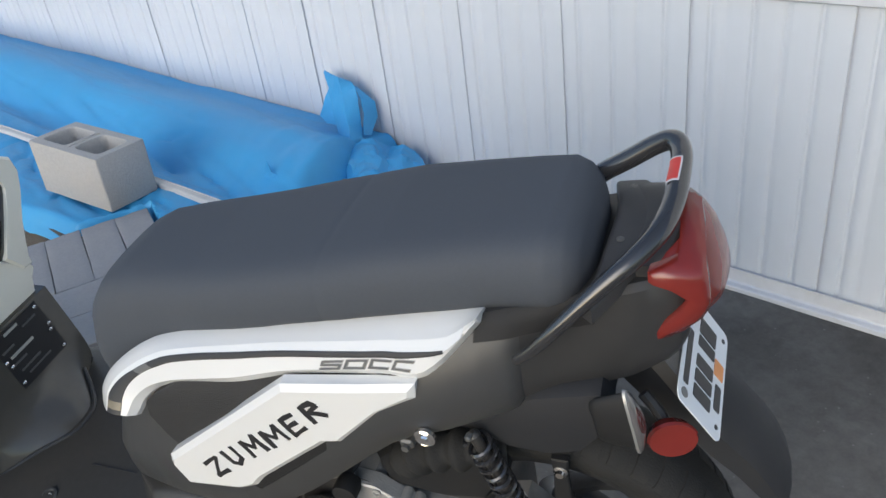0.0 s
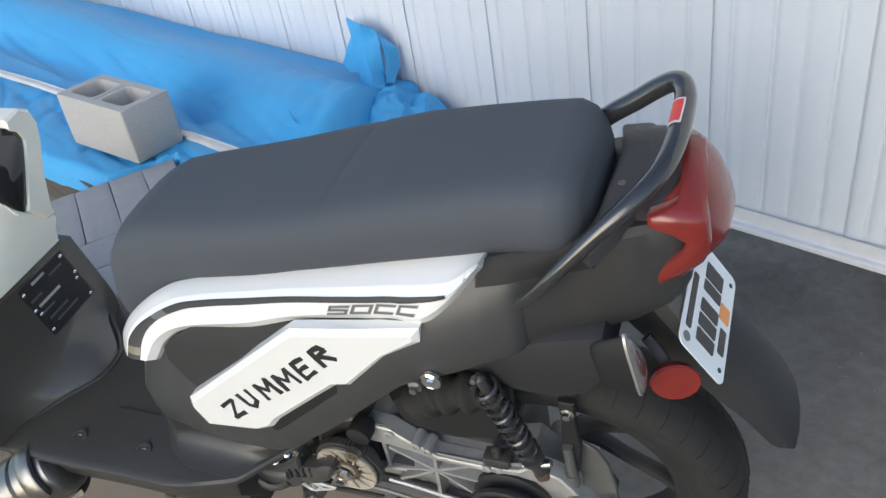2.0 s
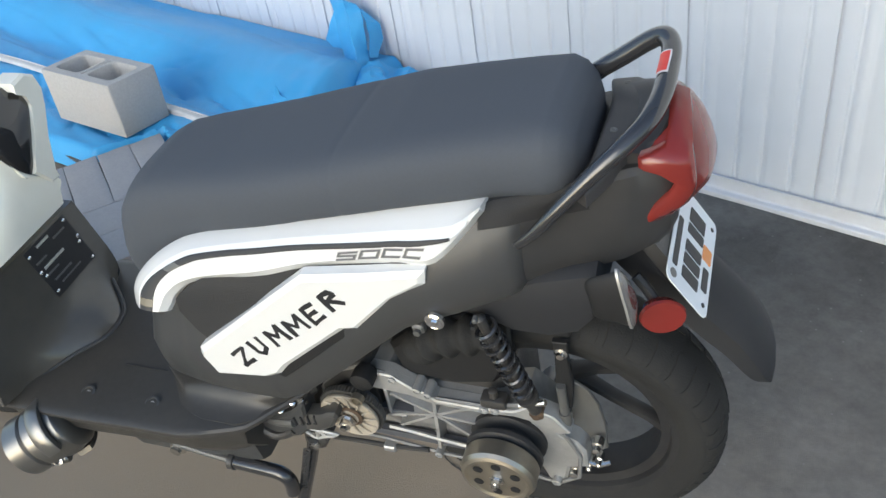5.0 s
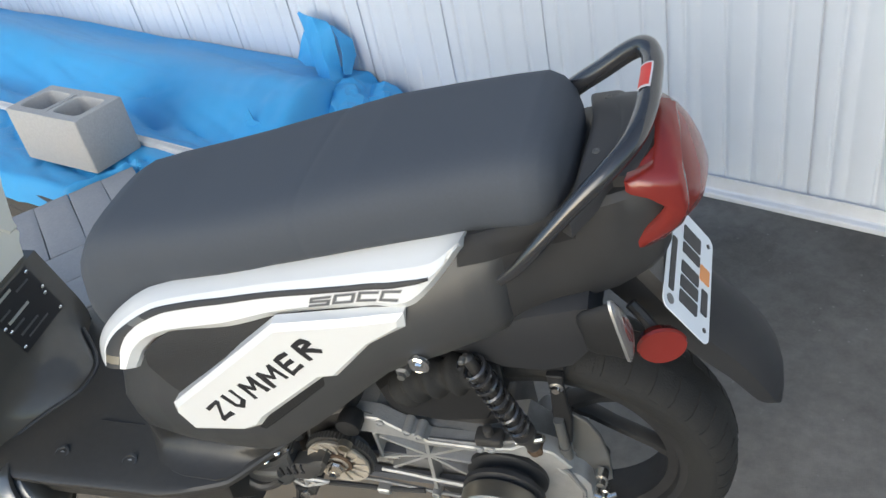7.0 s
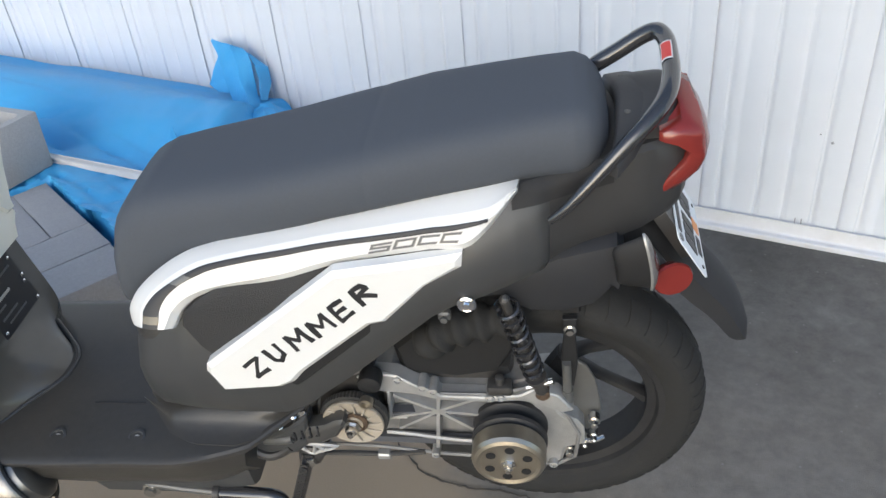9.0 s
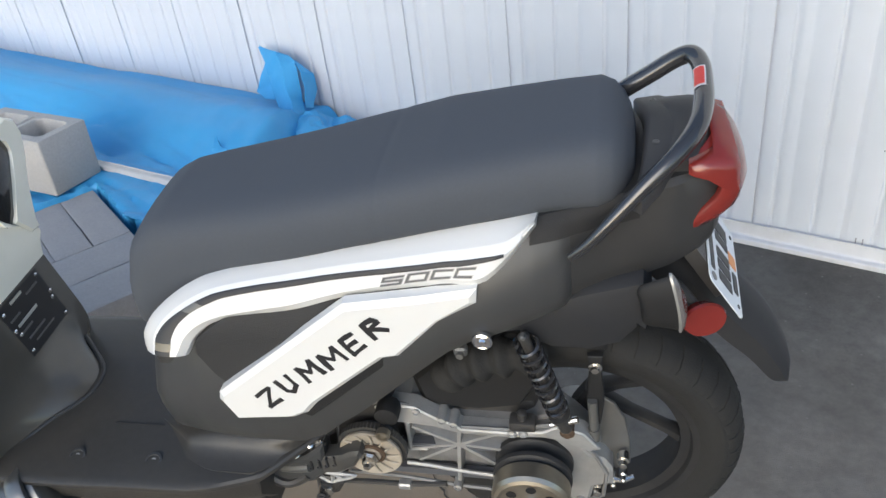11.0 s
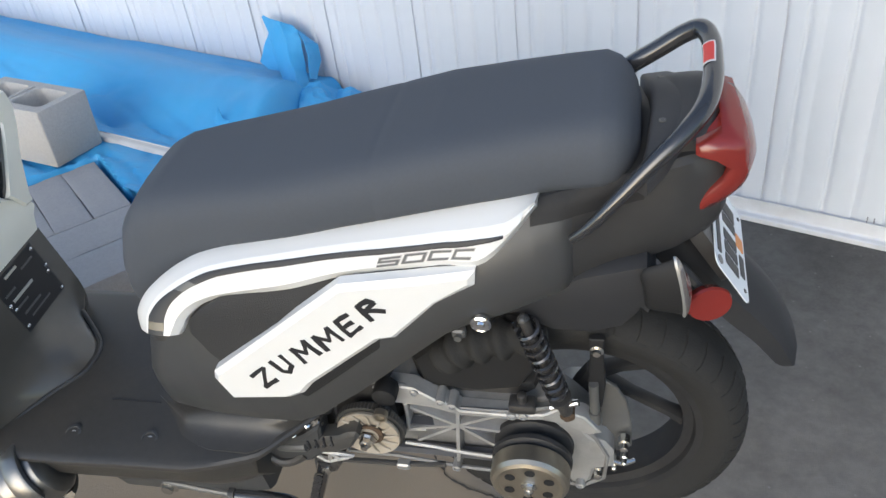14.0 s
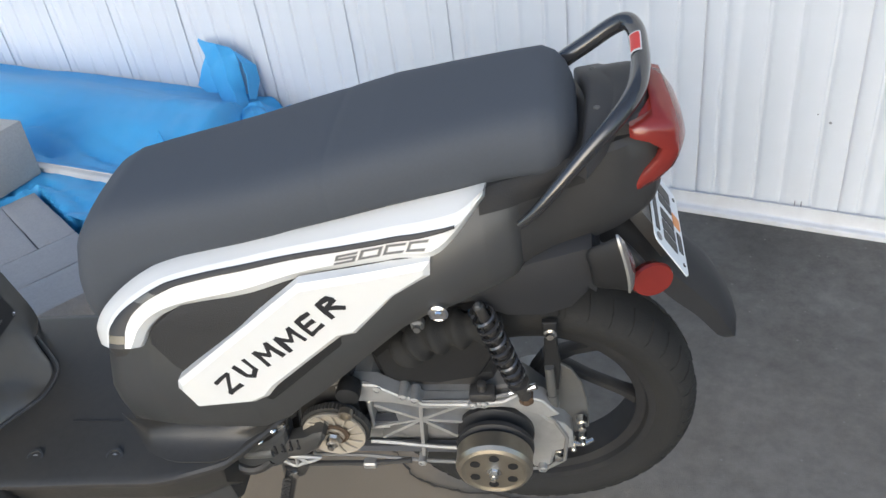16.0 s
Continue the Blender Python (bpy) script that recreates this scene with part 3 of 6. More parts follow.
part("fold", cloth_fold([[(-0.501, -0.070, 0.414), (-0.503, -0.058, 0.404)], [(-0.458, -0.090, 0.376), (-0.448, -0.030, 0.345)], [(-0.439, -0.110, 0.318), (-0.440, -0.035, 0.285)], [(-0.408, -0.150, 0.262), (-0.410, -0.110, 0.244)]], 0.003, crumple=0.005, seed=15, crisp=True), TARP, tarp, sharp=24)
part("fold", cloth_fold([[(-0.410, -0.270, 0.205), (-0.376, -0.250, 0.250), (-0.370, -0.190, 0.270), (-0.364, -0.140, 0.245), (-0.327, -0.090, 0.205), (-0.280, -0.075, 0.214), (-0.222, -0.045, 0.175)],
                         [(-0.345, -0.320, 0.195), (-0.305, -0.300, 0.254), (-0.300, -0.250, 0.262), (-0.287, -0.200, 0.241), (-0.250, -0.195, 0.200), (-0.229, -0.140, 0.214), (-0.163, -0.090, 0.170)],
                         [(-0.270, -0.400, 0.185), (-0.214, -0.380, 0.229), (-0.198, -0.340, 0.236), (-0.175, -0.300, 0.229), (-0.155, -0.275, 0.205), (-0.141, -0.220, 0.197), (-0.106, -0.130, 0.150)],
                         [(-0.215, -0.470, 0.100), (-0.142, -0.450, 0.130), (-0.111, -0.420, 0.140), (-0.070, -0.380, 0.140), (-0.052, -0.340, 0.130), (-0.037, -0.280, 0.110), (-0.029, -0.200, 0.080)],
                         [(-0.190, -0.520, 0.012), (-0.110, -0.500, 0.012), (-0.080, -0.460, 0.012), (-0.040, -0.410, 0.012), (-0.010, -0.360, 0.012), (0.010, -0.300, 0.012), (0.020, -0.220, 0.012)]], 0.003, crumple=0.022, seed=5, crisp=True), TARP, tarp, sharp=18)
part("fold", cloth_fold([[(-0.447, -0.585, 0.292), (-0.440, -0.583, 0.295), (-0.432, -0.582, 0.290)], [(-0.448, -0.590, 0.262), (-0.400, -0.568, 0.284), (-0.372, -0.55, 0.272)], [(-0.405, -0.615, 0.246), (-0.350, -0.590, 0.262), (-0.310, -0.56, 0.250)]], 0.003, crumple=0.004, seed=9, crisp=True), TARP, tarp, sharp=24)
bm = bmesh.new()
g0 = Vector((-0.222, -0.425, 0.235))
gd = Vector((0.45, -0.75, 0.35)).normalized()
turned(bm, g0, gd, [(0, 0.012), (0.004, 0.012), (0.005, 0.009), (0.004, 0.005), (0.0, 0.005)], 16)
part("grommet", bm, DULL, tarp, "dull metal grommet")

# a pale rail lying on the ledge of the pile
bm = bmesh.new()
pts = [(-2.9, -0.94, 0.272), (-2.0, -0.862, 0.270), (-1.4, -0.832, 0.268), (-0.77, -0.798, 0.269), (-0.25, -0.782, 0.270)]
P = curve_points(pts, 6)
rings = []
for i, p in enumerate(P):
    d = (P[min(i + 1, len(P) - 1)] - P[max(i - 1, 0)]).normalized()
    s = Vector((-d.y, d.x, 0))
    rings.append([p + s * a + Vector((0, 0, b_)) for a, b_ in ((-0.016, -0.013), (0.016, -0.013), (0.016, 0.004), (0.012, 0.007), (0.010, 0.004), (-0.010, 0.004), (-0.012, 0.007), (-0.016, 0.004))])
loft(bm, rings)
tagged(part("rail", bm, BATTEN), "pale white vinyl rail lying on the blue tarp", "rail")

# the pile: boards added under the hanging tarp, their colour darkened for its shadow
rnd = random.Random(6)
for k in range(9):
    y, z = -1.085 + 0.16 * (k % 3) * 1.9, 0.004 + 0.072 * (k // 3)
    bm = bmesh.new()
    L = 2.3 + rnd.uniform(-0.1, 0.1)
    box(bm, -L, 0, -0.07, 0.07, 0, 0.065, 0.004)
    tagged(part("board", bm, TIMBER), "dark grey-brown board added under the tarp, coloured for the shade there", "board", "boards under the tarp").matrix_world = pose(-0.74 + rnd.uniform(-0.04, 0.02), y, z, 0, 0, rnd.uniform(-0.6, 0.6))


# ---- the scooter: x to its rear, y to its right, z up ----
scooter = new("scooter")
scooter.matrix_world = pose(1.2038, -1.2047, 0.0, 6, 0, 22)
tagged(scooter, "dark grey and white 50cc motor scooter parked on its stand", "scooter")


def mid(x):
    """The middle of the tail, shifted to the right to fit the camera's view."""
    return float(np.interp(x, (-0.1, 0.06), (0.0, 0.035)))


# seat: x, bottom, top, half width
SEAT_SHAPE = [(-0.715, 0.640, 0.685, 0.095), (-0.709, 0.640, 0.731, 0.116), (-0.697, 0.645, 0.774, 0.126), (-0.679, 0.655, 0.819, 0.130), (-0.654, 0.675, 0.847, 0.130), (-0.62, 0.703, 0.863, 0.131), (-0.576, 0.742, 0.870, 0.136),
              (-0.47, 0.782, 0.888, 0.144), (-0.318, 0.824, 0.921, 0.148), (-0.255, 0.837, 0.935, 0.148), (-0.175, 0.854, 0.954, 0.146), (-0.087, 0.869, 0.967, 0.140), (-0.003, 0.877, 0.978, 0.132),
              (0.045, 0.880, 0.984, 0.125), (0.064, 0.883, 0.977, 0.116), (0.078, 0.888, 0.964, 0.101), (0.087, 0.894, 0.948, 0.080), (0.092, 0.902, 0.932, 0.056)]


def seat_mid(x):
    return float(np.interp(x, (-0.7, -0.4, -0.1, 0.08), (0.018, 0.009, 0.018, 0.029)))


def seat_ring(x):
    zb, zt, w = interp(x, SEAT_SHAPE)
    h, c = zt - zb, seat_mid(x)
    side = [(0.80, 0.0), (0.89, 0.06), (0.945, 0.20), (0.962, 0.38), (0.952, 0.54), (0.922, 0.69), (0.866, 0.81), (0.78, 0.90), (0.66, 0.955), (0.48, 0.985), (0.22, 1.0)]
    dent = 0.0012 * math.exp(-((x + 0.255) / 0.006) ** 2)
    near = float(np.interp(x, (-0.66, -0.52, -0.02, 0.05), (1.0, 0.86, 0.87, 0.96)))
    left = [(x, c - w * near * a + dent * a, zb + h * b - dent * b) for a, b in side]
    right = [(x, c + w * a, zb + h * b - dent * b) for a, b in side[::-1]]
    return left + right


bm = bmesh.new()
xs = sorted(set([s[0] for s in SEAT_SHAPE] + list(np.linspace(-0.69, 0.08, 40)) + [-0.267, -0.261, -0.255, -0.249, -0.243]))
loft(bm, [seat_ring(x) for x in xs])
seat = part("seat", bm, SEAT, scooter, "smooth black vinyl saddle", sharp=50)
# piping along the foot of the seat
for s, nm in ((-1, "piping"), (1, "piping")):
    bm = bmesh.new()
    tube(bm, [(x, seat_mid(x) + s * interp(x, SEAT_SHAPE)[2] * 0.62, interp(x, SEAT_SHAPE)[0] + 0.001) for x in np.linspace(-0.66, 0.0, 14)], 0.003, 6, 2)
    part(nm, bm, BLACK, seat)
# rear body: x, bottom, top, half width
BODY_SHAPE = [(-0.70, 0.462, 0.640, 0.150), (-0.68, 0.453, 0.672, 0.165), (-0.60, 0.447, 0.735, 0.178), (-0.52, 0.444, 0.770, 0.182), (-0.445, 0.449, 0.790, 0.182), (-0.40, 0.471, 0.800, 0.180),
              (-0.368, 0.500, 0.806, 0.178), (-0.33, 0.530, 0.812, 0.176), (-0.291, 0.564, 0.820, 0.173), (-0.218, 0.631, 0.838, 0.168), (-0.172, 0.672, 0.850, 0.165), (-0.135, 0.692, 0.858, 0.160),
              (-0.04, 0.722, 0.880, 0.151), (-0.008, 0.730, 0.886, 0.144), (0.000, 0.732, 0.887, 0.140), (0.008, 0.735, 0.888, 0.129), (0.03, 0.741, 0.894, 0.126), (0.07, 0.752, 0.903, 0.122), (0.105, 0.765, 0.914, 0.120), (0.14, 0.780, 0.924, 0.116), (0.160, 0.79, 0.926, 0.108), (0.180, 0.80, 0.926, 0.099), (0.194, 0.815, 0.920, 0.092), (0.202, 0.83, 0.905, 0.080)]


def body_ring(x):
    zb, zt, w = interp(x, BODY_SHAPE)
    h, c = zt - zb, mid(x)
    wt = min(w - 0.008, float(np.interp(x, (-0.5, -0.2), (0.090, 0.112)))) if x < 0.08 else w - 0.012
    prof = [(wt * 0.5, zt), (wt * 0.92, zt - 0.002), (wt, zt - 0.010), (wt + (w - wt) * 0.55, zt - 0.30 * h), (w * 0.985, zt - 0.52 * h), (w, zt - 0.70 * h), (w * 0.985, zb + 0.14 * h), (w * 0.93, zb + 0.03 * h), (w * 0.86, zb), (w * 0.4, zb)]
    return [(x, c - a, z) for a, z in prof] + [(x, c + a, z) for a, z in prof[::-1]]


bm = bmesh.new()
lengths = sorted(set([s[0] for s in BODY_SHAPE] + list(np.linspace(-0.68, 0.195, 38))))
loft(bm, [body_ring(x) for x in lengths if x <= 0.008])
body = part("rear_body", bm, BODY, scooter, "dark grey matt plastic body", sharp=32)
# tail end split off and given a darker tone than the body
bm = bmesh.new()
loft(bm, [body_ring(x) for x in lengths if x >= 0.008])
part("tail_cover", bm, TAIL, scooter, "darker matt plastic tail cover", sharp=32)
# black strip paints the shaded channel at the seat's foot, behind the fairing's tip
bm = bmesh.new()
rings = []
for x in np.linspace(-0.045, 0.098, 16):
    r_ = [Vector(p) for p in body_ring(x)[1:5]]
    out = Vector((0, -0.0025, 0.0015))
    k = float(np.interp(x, (-0.045, 0.02, 0.098), (0.55, 0.75, 0.9)))
    rings.append([r_[0] + out, r_[1] + out, r_[1].lerp(r_[2], k * 0.5) + out, r_[1].lerp(r_[2], k) + out, r_[1].lerp(r_[2], k) - out * 2, r_[0] - out * 2])
loft(bm, rings)
part("seat_shade_strip", bm, INSET, scooter, "black strip under the seat that paints in a shaded channel", sharp=50)
# tail deck: a dark plate between the seat and the grab rail
bm = bmesh.new()


def deck_z(x, y):
    return 0.943 + 0.10 * (x - 0.12) - 1.3 * (y - 0.03) ** 2


FRONT = curve_points([(0.088, -0.098, 0), (0.097, -0.055, 0), (0.101, -0.010, 0), (0.104, 0.045, 0), (0.100, 0.092, 0), (0.090, 0.140, 0)], 4)
BACK = curve_points([(0.100, -0.106, 0), (0.132, -0.064, 0), (0.156, -0.020, 0), (0.170, 0.035, 0), (0.165, 0.092, 0), (0.132, 0.142, 0)], 4)
rings = []
for a, b_ in zip(FRONT, BACK):
    top = [a.lerp(b_, k) for k in (0, 0.04, 0.14, 0.5, 0.86, 0.96, 1)]
    drop = (0.006, 0.0015, 0.0, 0.0, 0.0, 0.0015, 0.006)
    ring = [p + Vector((0, 0, deck_z(p.x, p.y) - d)) for p, d in zip(top, drop)]
    rings.append(ring + [ring[-1] - Vector((0, 0, 0.016)), ring[0] - Vector((0, 0, 0.016))])
loft(bm, rings)
deck = part("tail_deck", bm, DECKING, scooter, "matt black tail plate", sharp=50)
# inset panel between the white pieces
bm = bmesh.new()
plate(bm, [(-0.575, 0.668), (-0.568, 0.694), (-0.541, 0.716), (-0.50, 0.739), (-0.42, 0.752), (-0.34, 0.768), (-0.30, 0.780), (-0.42, 0.70), (-0.54, 0.60), (-0.557, 0.622)],
      lambda x, z: -0.170 - 0.02 * (0.72 - z) + 0.55 * max(0, z - 0.71), (0, 1, 0), 0.02, 0.003)
part("inset_panel", bm, GRAINED, scooter, "rough black inset panel")

# upper white fairing: edges from its foot at the front to its tip at the rear
FT = [(-0.660, 0.674), (-0.664, 0.685), (-0.664, 0.699), (-0.649, 0.721), (-0.616, 0.747), (-0.575, 0.770), (-0.531, 0.786), (-0.430, 0.809), (-0.333, 0.829), (-0.245, 0.846), (-0.166, 0.862), (-0.09, 0.876), (-0.035, 0.888)]
FB = [(-0.586, 0.674), (-0.579, 0.684), (-0.568, 0.700), (-0.544, 0.717), (-0.510, 0.729), (-0.470, 0.737), (-0.430, 0.744), (-0.385, 0.753), (-0.313, 0.773), (-0.240, 0.787), (-0.165, 0.799), (-0.103, 0.8075), (-0.036, 0.873)]
FT, FB = ([(p.x, p.y) for p in curve_points([(x, z, 0) for x, z in edge], 6)] for edge in (FT, FB))
FN = Vector((-0.0865, -0.8186, 0.5678))


def stripe_u(s):
    """Where across the fairing its stripe runs."""
    return float(np.interp(s, (0, 0.083, 0.264, 0.347, 0.444, 0.556, 0.681, 0.75, 0.806, 0.861, 0.889, 0.91, 0.931, 0.95, 1), (0.63, 0.62, 0.535, 0.50, 0.465, 0.485, 0.58, 0.62, 0.64, 0.63, 0.61, 0.615, 0.69, 0.84, 0.95)))


def fairing_point(s, u, lift=0.0):
    """A point on the fairing: s from 0 (front foot) to 1 (rear tip), u from 0 (upper edge) to 1 (lower edge)."""
    k = s * (len(FT) - 1)
    t = (float(np.interp(k, range(len(FT)), [p[0] for p in FT])), float(np.interp(k, range(len(FT)), [p[1] for p in FT])))
    b = (float(np.interp(k, range(len(FB)), [p[0] for p in FB])), float(np.interp(k, range(len(FB)), [p[1] for p in FB])))
    x, z = t[0] + (b[0] - t[0]) * u, t[1] + (b[1] - t[1]) * u
    y = (0.5815 + 0.0865 * x - 0.5678 * z) / -0.8186
    c = stripe_u(s)
    swell = float(np.interp(u, (0, 0.16 * c, 0.62 * c, c, 0.90, 1.0), (-0.007, 0.001, 0.0155, 0.019, 0.013, 0.0)))
    return Vector((x, y, z)) + FN * (swell + lift)


bm = bmesh.new()
rings = []
for s in np.linspace(0, 1, 73):
    c = stripe_u(s)
    top = [fairing_point(s, u) for u in (0.0, 0.16 * c, 0.38 * c, 0.62 * c, c, 0.75, 0.90, 1.0)]
    rings.append(top + [top[-1] - FN * 0.010, top[0] - FN * 0.022])
loft(bm, rings)
fairing = part("upper_fairing", bm, WHITE, scooter, "glossy white side fairing", sharp=14)
# its black stripe, a painted tan reflection and a grey patch at the bend
for a, b_, m_, lab in ((0.0, 0.055, INK, ""), (0.055, 0.12, TAN_REFLECTION, "tan patch painted for a reflection"), (0.12, 0.318, INK, ""), (0.318, 0.375, DULL, "grey patch on the stripe"), (0.375, 0.945, INK, "")):
    bm = bmesh.new()
    rings = []
    for s in np.linspace(a, b_, 4 if b_ - a < 0.1 else 30):
        w = float(np.interp(s, (0, 0.16, 0.32, 0.86, 0.945), (0.20, 0.165, 0.085, 0.060, 0.045)))
        c = stripe_u(s)
        rings.append([fairing_point(s, c - w, 0.0012), fairing_point(s, c, 0.0014), fairing_point(s, c + w * 0.75, 0.0012), fairing_point(s, c + w * 0.75, -0.001), fairing_point(s, c - w, -0.001)])
    loft(bm, rings)
    part("stripe", bm, m_, fairing, lab or "black stripe")


# 50CC along the fairing's lower band: square slanted strokes
GLYPHS = {"5": [(1, 1, 0, 1), (0, 1, 0, 0.55), (0, 0.55, 1, 0.5), (1, 0.5, 1, 0), (1, 0, 0, 0)], "0": [(0, 0, 1, 0), (1, 0, 1, 1), (1, 1, 0, 1), (0, 1, 0, 0)], "C": [(1, 1, 0, 1), (0, 1, 0, 0), (0, 0, 1, 0)]}
for i, ch in enumerate("50CC"):
    for m_, thick, lift in ((SILVER, 0.19, 0.0010), (GREYINK, 0.11, 0.0016)):
        bm = bmesh.new()
        for x0, y0, x1, y1 in GLYPHS[ch]:
            dx, dy = x1 - x0, y1 - y0
            ln = math.hypot(dx * 1.8, dy)
            ex, ey = (dx / ln * thick * 0.9, dy / ln * thick * 0.9)
            nx, ny = -dy / ln * thick / 1.8, dx * 1.8 / ln * thick
            q = [(x0 - ex - nx, y0 - ey - ny), (x1 + ex - nx, y1 + ey - ny), (x1 + ex + nx, y1 + ey + ny), (x0 - ex + nx, y0 - ey + ny)]
            f = []
            for z in (lift, -0.0005):
                f.append([bm.verts.new(fairing_point(0.738 + 0.0405 * (i + 0.74 * gx + 0.16 * gy), 0.885 - 0.135 * gy - 0.012 * i, z)) for gx, gy in q])
            bm.faces.new(f[0])
            for a in range(4):
                bm.faces.new((f[0][a], f[0][(a + 1) % 4], f[1][(a + 1) % 4], f[1][a]))
        part("lettering", bm, m_, fairing, "grey 50CC lettering")

# lower white panel
LOW = [(-0.310, 0.783), (-0.200, 0.794), (-0.116, 0.805), (-0.119, 0.780), (-0.173, 0.746), (-0.242, 0.680), (-0.267, 0.676), (-0.389, 0.581), (-0.408, 0.559), (-0.435, 0.547), (-0.531, 0.544), (-0.549, 0.590), (-0.545, 0.606)]


def low_y(x, z, lift=0.0):
    return -0.1855 + 0.068 * (x + 0.5) + 0.05 * (z - 0.65) - 0.008 - lift


bm = bmesh.new()
plate(bm, LOW, low_y, (0, 1, 0), 0.024, 0.009)
panel = part("lower_panel", bm, WHITE, scooter, "glossy white side panel", sharp=14)
# black strip that paints the shade of the recess under its stepped lower edge
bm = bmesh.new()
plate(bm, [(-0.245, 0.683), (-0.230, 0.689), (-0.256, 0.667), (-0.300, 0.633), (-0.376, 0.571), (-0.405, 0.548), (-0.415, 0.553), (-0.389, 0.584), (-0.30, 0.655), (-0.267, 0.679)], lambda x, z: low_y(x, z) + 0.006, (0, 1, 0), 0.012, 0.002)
part("recess_shade", bm, INSET, panel)

# brush-like black strokes on the panel: unit strokes for each mark
MARKS = [[(0.05, 0.95, 0.75, 0.98), (0.75, 0.98, 0.08, 0.05), (0.08, 0.05, 0.72, 0.08)],
         [(0.08, 1.0, 0.14, 0.25), (0.14, 0.25, 0.35, 0.03), (0.35, 0.03, 0.62, 0.22), (0.62, 0.22, 0.66, 0.98)],
         [(0.05, 0.02, 0.12, 0.98), (0.12, 0.98, 0.42, 0.40), (0.42, 0.40, 0.76, 1.0), (0.76, 1.0, 0.84, 0.0)],
         [(0.05, 0.0, 0.10, 0.96), (0.10, 0.96, 0.44, 0.36), (0.44, 0.36, 0.75, 0.98), (0.75, 0.98, 0.86, 0.02)],
         [(0.10, 0.0, 0.12, 1.0), (0.12, 1.0, 0.68, 0.98), (0.12, 0.50, 0.58, 0.52), (0.10, 0.02, 0.70, 0.05)],
         [(0.10, 0.0, 0.12, 1.0), (0.12, 1.0, 0.55, 0.96), (0.55, 0.96, 0.66, 0.72), (0.66, 0.72, 0.14, 0.50), (0.30, 0.52, 0.72, 0.02)]]
A0, A1 = Vector((-0.484, 0.5625)), Vector((-0.249, 0.7345))
along = (A1 - A0).normalized()
upw = Vector((-along.y, along.x))
rnd = random.Random(4)
for i, strokes in enumerate(MARKS):
    bm = bmesh.new()
    o = A0 + along * (0.022 + 0.0482 * i) + upw * rnd.uniform(-0.0015, 0.0015)
    for x0, y0, x1, y1 in strokes:
        p, q = (o + along * (a * 0.043 + b_ * 0.002) + upw * (b_ * (0.034 - 0.0006 * i)) for a, b_ in ((x0, y0), (x1, y1)))
        d = (q - p).normalized()
        s = Vector((-d.y, d.x)) * 0.0039
        p, q = p - d * 0.002, q + d * 0.002
        k = [rnd.uniform(0.62, 1.3) for _ in range(6)]
        m_ = (p + q) / 2
        ring = [p + s * k[0], m_ + s * k[1], q + s * k[2], q - s * k[3], m_ - s * k[4], p - s * k[5]]
        t = rnd.uniform(0.0008, 0.0013)
        f = [bm.verts.new((r.x, low_y(r.x, r.y, t), r.y)) for r in ring]
        g = [bm.verts.new((r.x, low_y(r.x, r.y, -0.001), r.y)) for r in ring]
        bm.faces.new(f)
        for a in range(6):
            bm.faces.new((f[a], f[(a + 1) % 6], g[(a + 1) % 6], g[a]))
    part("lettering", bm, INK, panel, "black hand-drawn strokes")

# chrome-headed bolt in the flank
bm = bmesh.new()
turned(bm, (-0.116, -0.158, 0.712), (0, -1, 0), [(0, 0.015), (0.006, 0.015), (0.008, 0.012), (0.006, 0.009), (0.006, 0.006), (0.009, 0.004), (0.0095, 0.0)], 20)
part("bolt", bm, CHROME, scooter, "chrome dome bolt")
bm = bmesh.new()
box(bm, -0.165, -0.145, -0.150, -0.135, 0.663, 0.680, 0.003)
turned(bm, (-0.155, -0.15, 0.670), (0, -1, 0), [(0, 0.006), (0.006, 0.006)], 6)
part("bracket", bm, DULL, scooter)

# tail: top panel with two screws
for x, y in ((0.117, 0.117), (0.118, -0.006)):
    bm = bmesh.new()
    turned(bm, (x, y, deck_z(x, y) - 0.002), (0.05, 0, 1), [(0, 0.0048), (0.0028, 0.0048), (0.0036, 0.003), (0.0026, 0.002), (0.0026, 0)], 12)
    part("screw", bm, DULL, deck)
# grab rail
bm = bmesh.new()
tube(bm, [(0.009, -0.121, 0.836), (0.032, -0.120, 0.857), (0.062, -0.112, 0.890), (0.105, -0.093, 0.934), (0.140, -0.070, 0.962), (0.165, -0.035, 0.978), (0.176, 0.010, 0.988), (0.178, 0.060, 0.996), (0.176, 0.095, 1.001), (0.166, 0.118, 1.003),
          (0.146, 0.126, 0.993), (0.110, 0.128, 0.968), (0.075, 0.128, 0.945), (0.04, 0.128, 0.915)], lambda t: float(np.interp(t, (0, 0.10, 0.25, 0.4, 1), (0.0065, 0.0085, 0.0110, 0.0132, 0.0132))), 14, 6)
rail = part("grab_rail", bm, RAIL, scooter, "gloss black tubular grab rail", sharp=50)
for mat_, a0, a1, y0, y1, lift in ((TRIM, -64, 10, 0.028, 0.070, 0.0006), (STICKER, -56, 2, 0.031, 0.067, 0.0012)):
    bm = bmesh.new()
    rings = []
    for y in np.linspace(y0, y1, 5):
        cx, cz = float(np.interp(y, (0.01, 0.06, 0.095), (0.176, 0.178, 0.176))), float(np.interp(y, (0.01, 0.06, 0.095), (0.988, 0.996, 1.001)))
        rings.append([(cx + (0.0135 + lift) * math.sin(radians(a)), y, cz + (0.0135 + lift) * math.cos(radians(a))) for a in np.linspace(a0, a1, 9)])
    loft(bm, rings, close=False, caps=False)
    part("sticker", bm, mat_, rail, "red sticker with a white border")

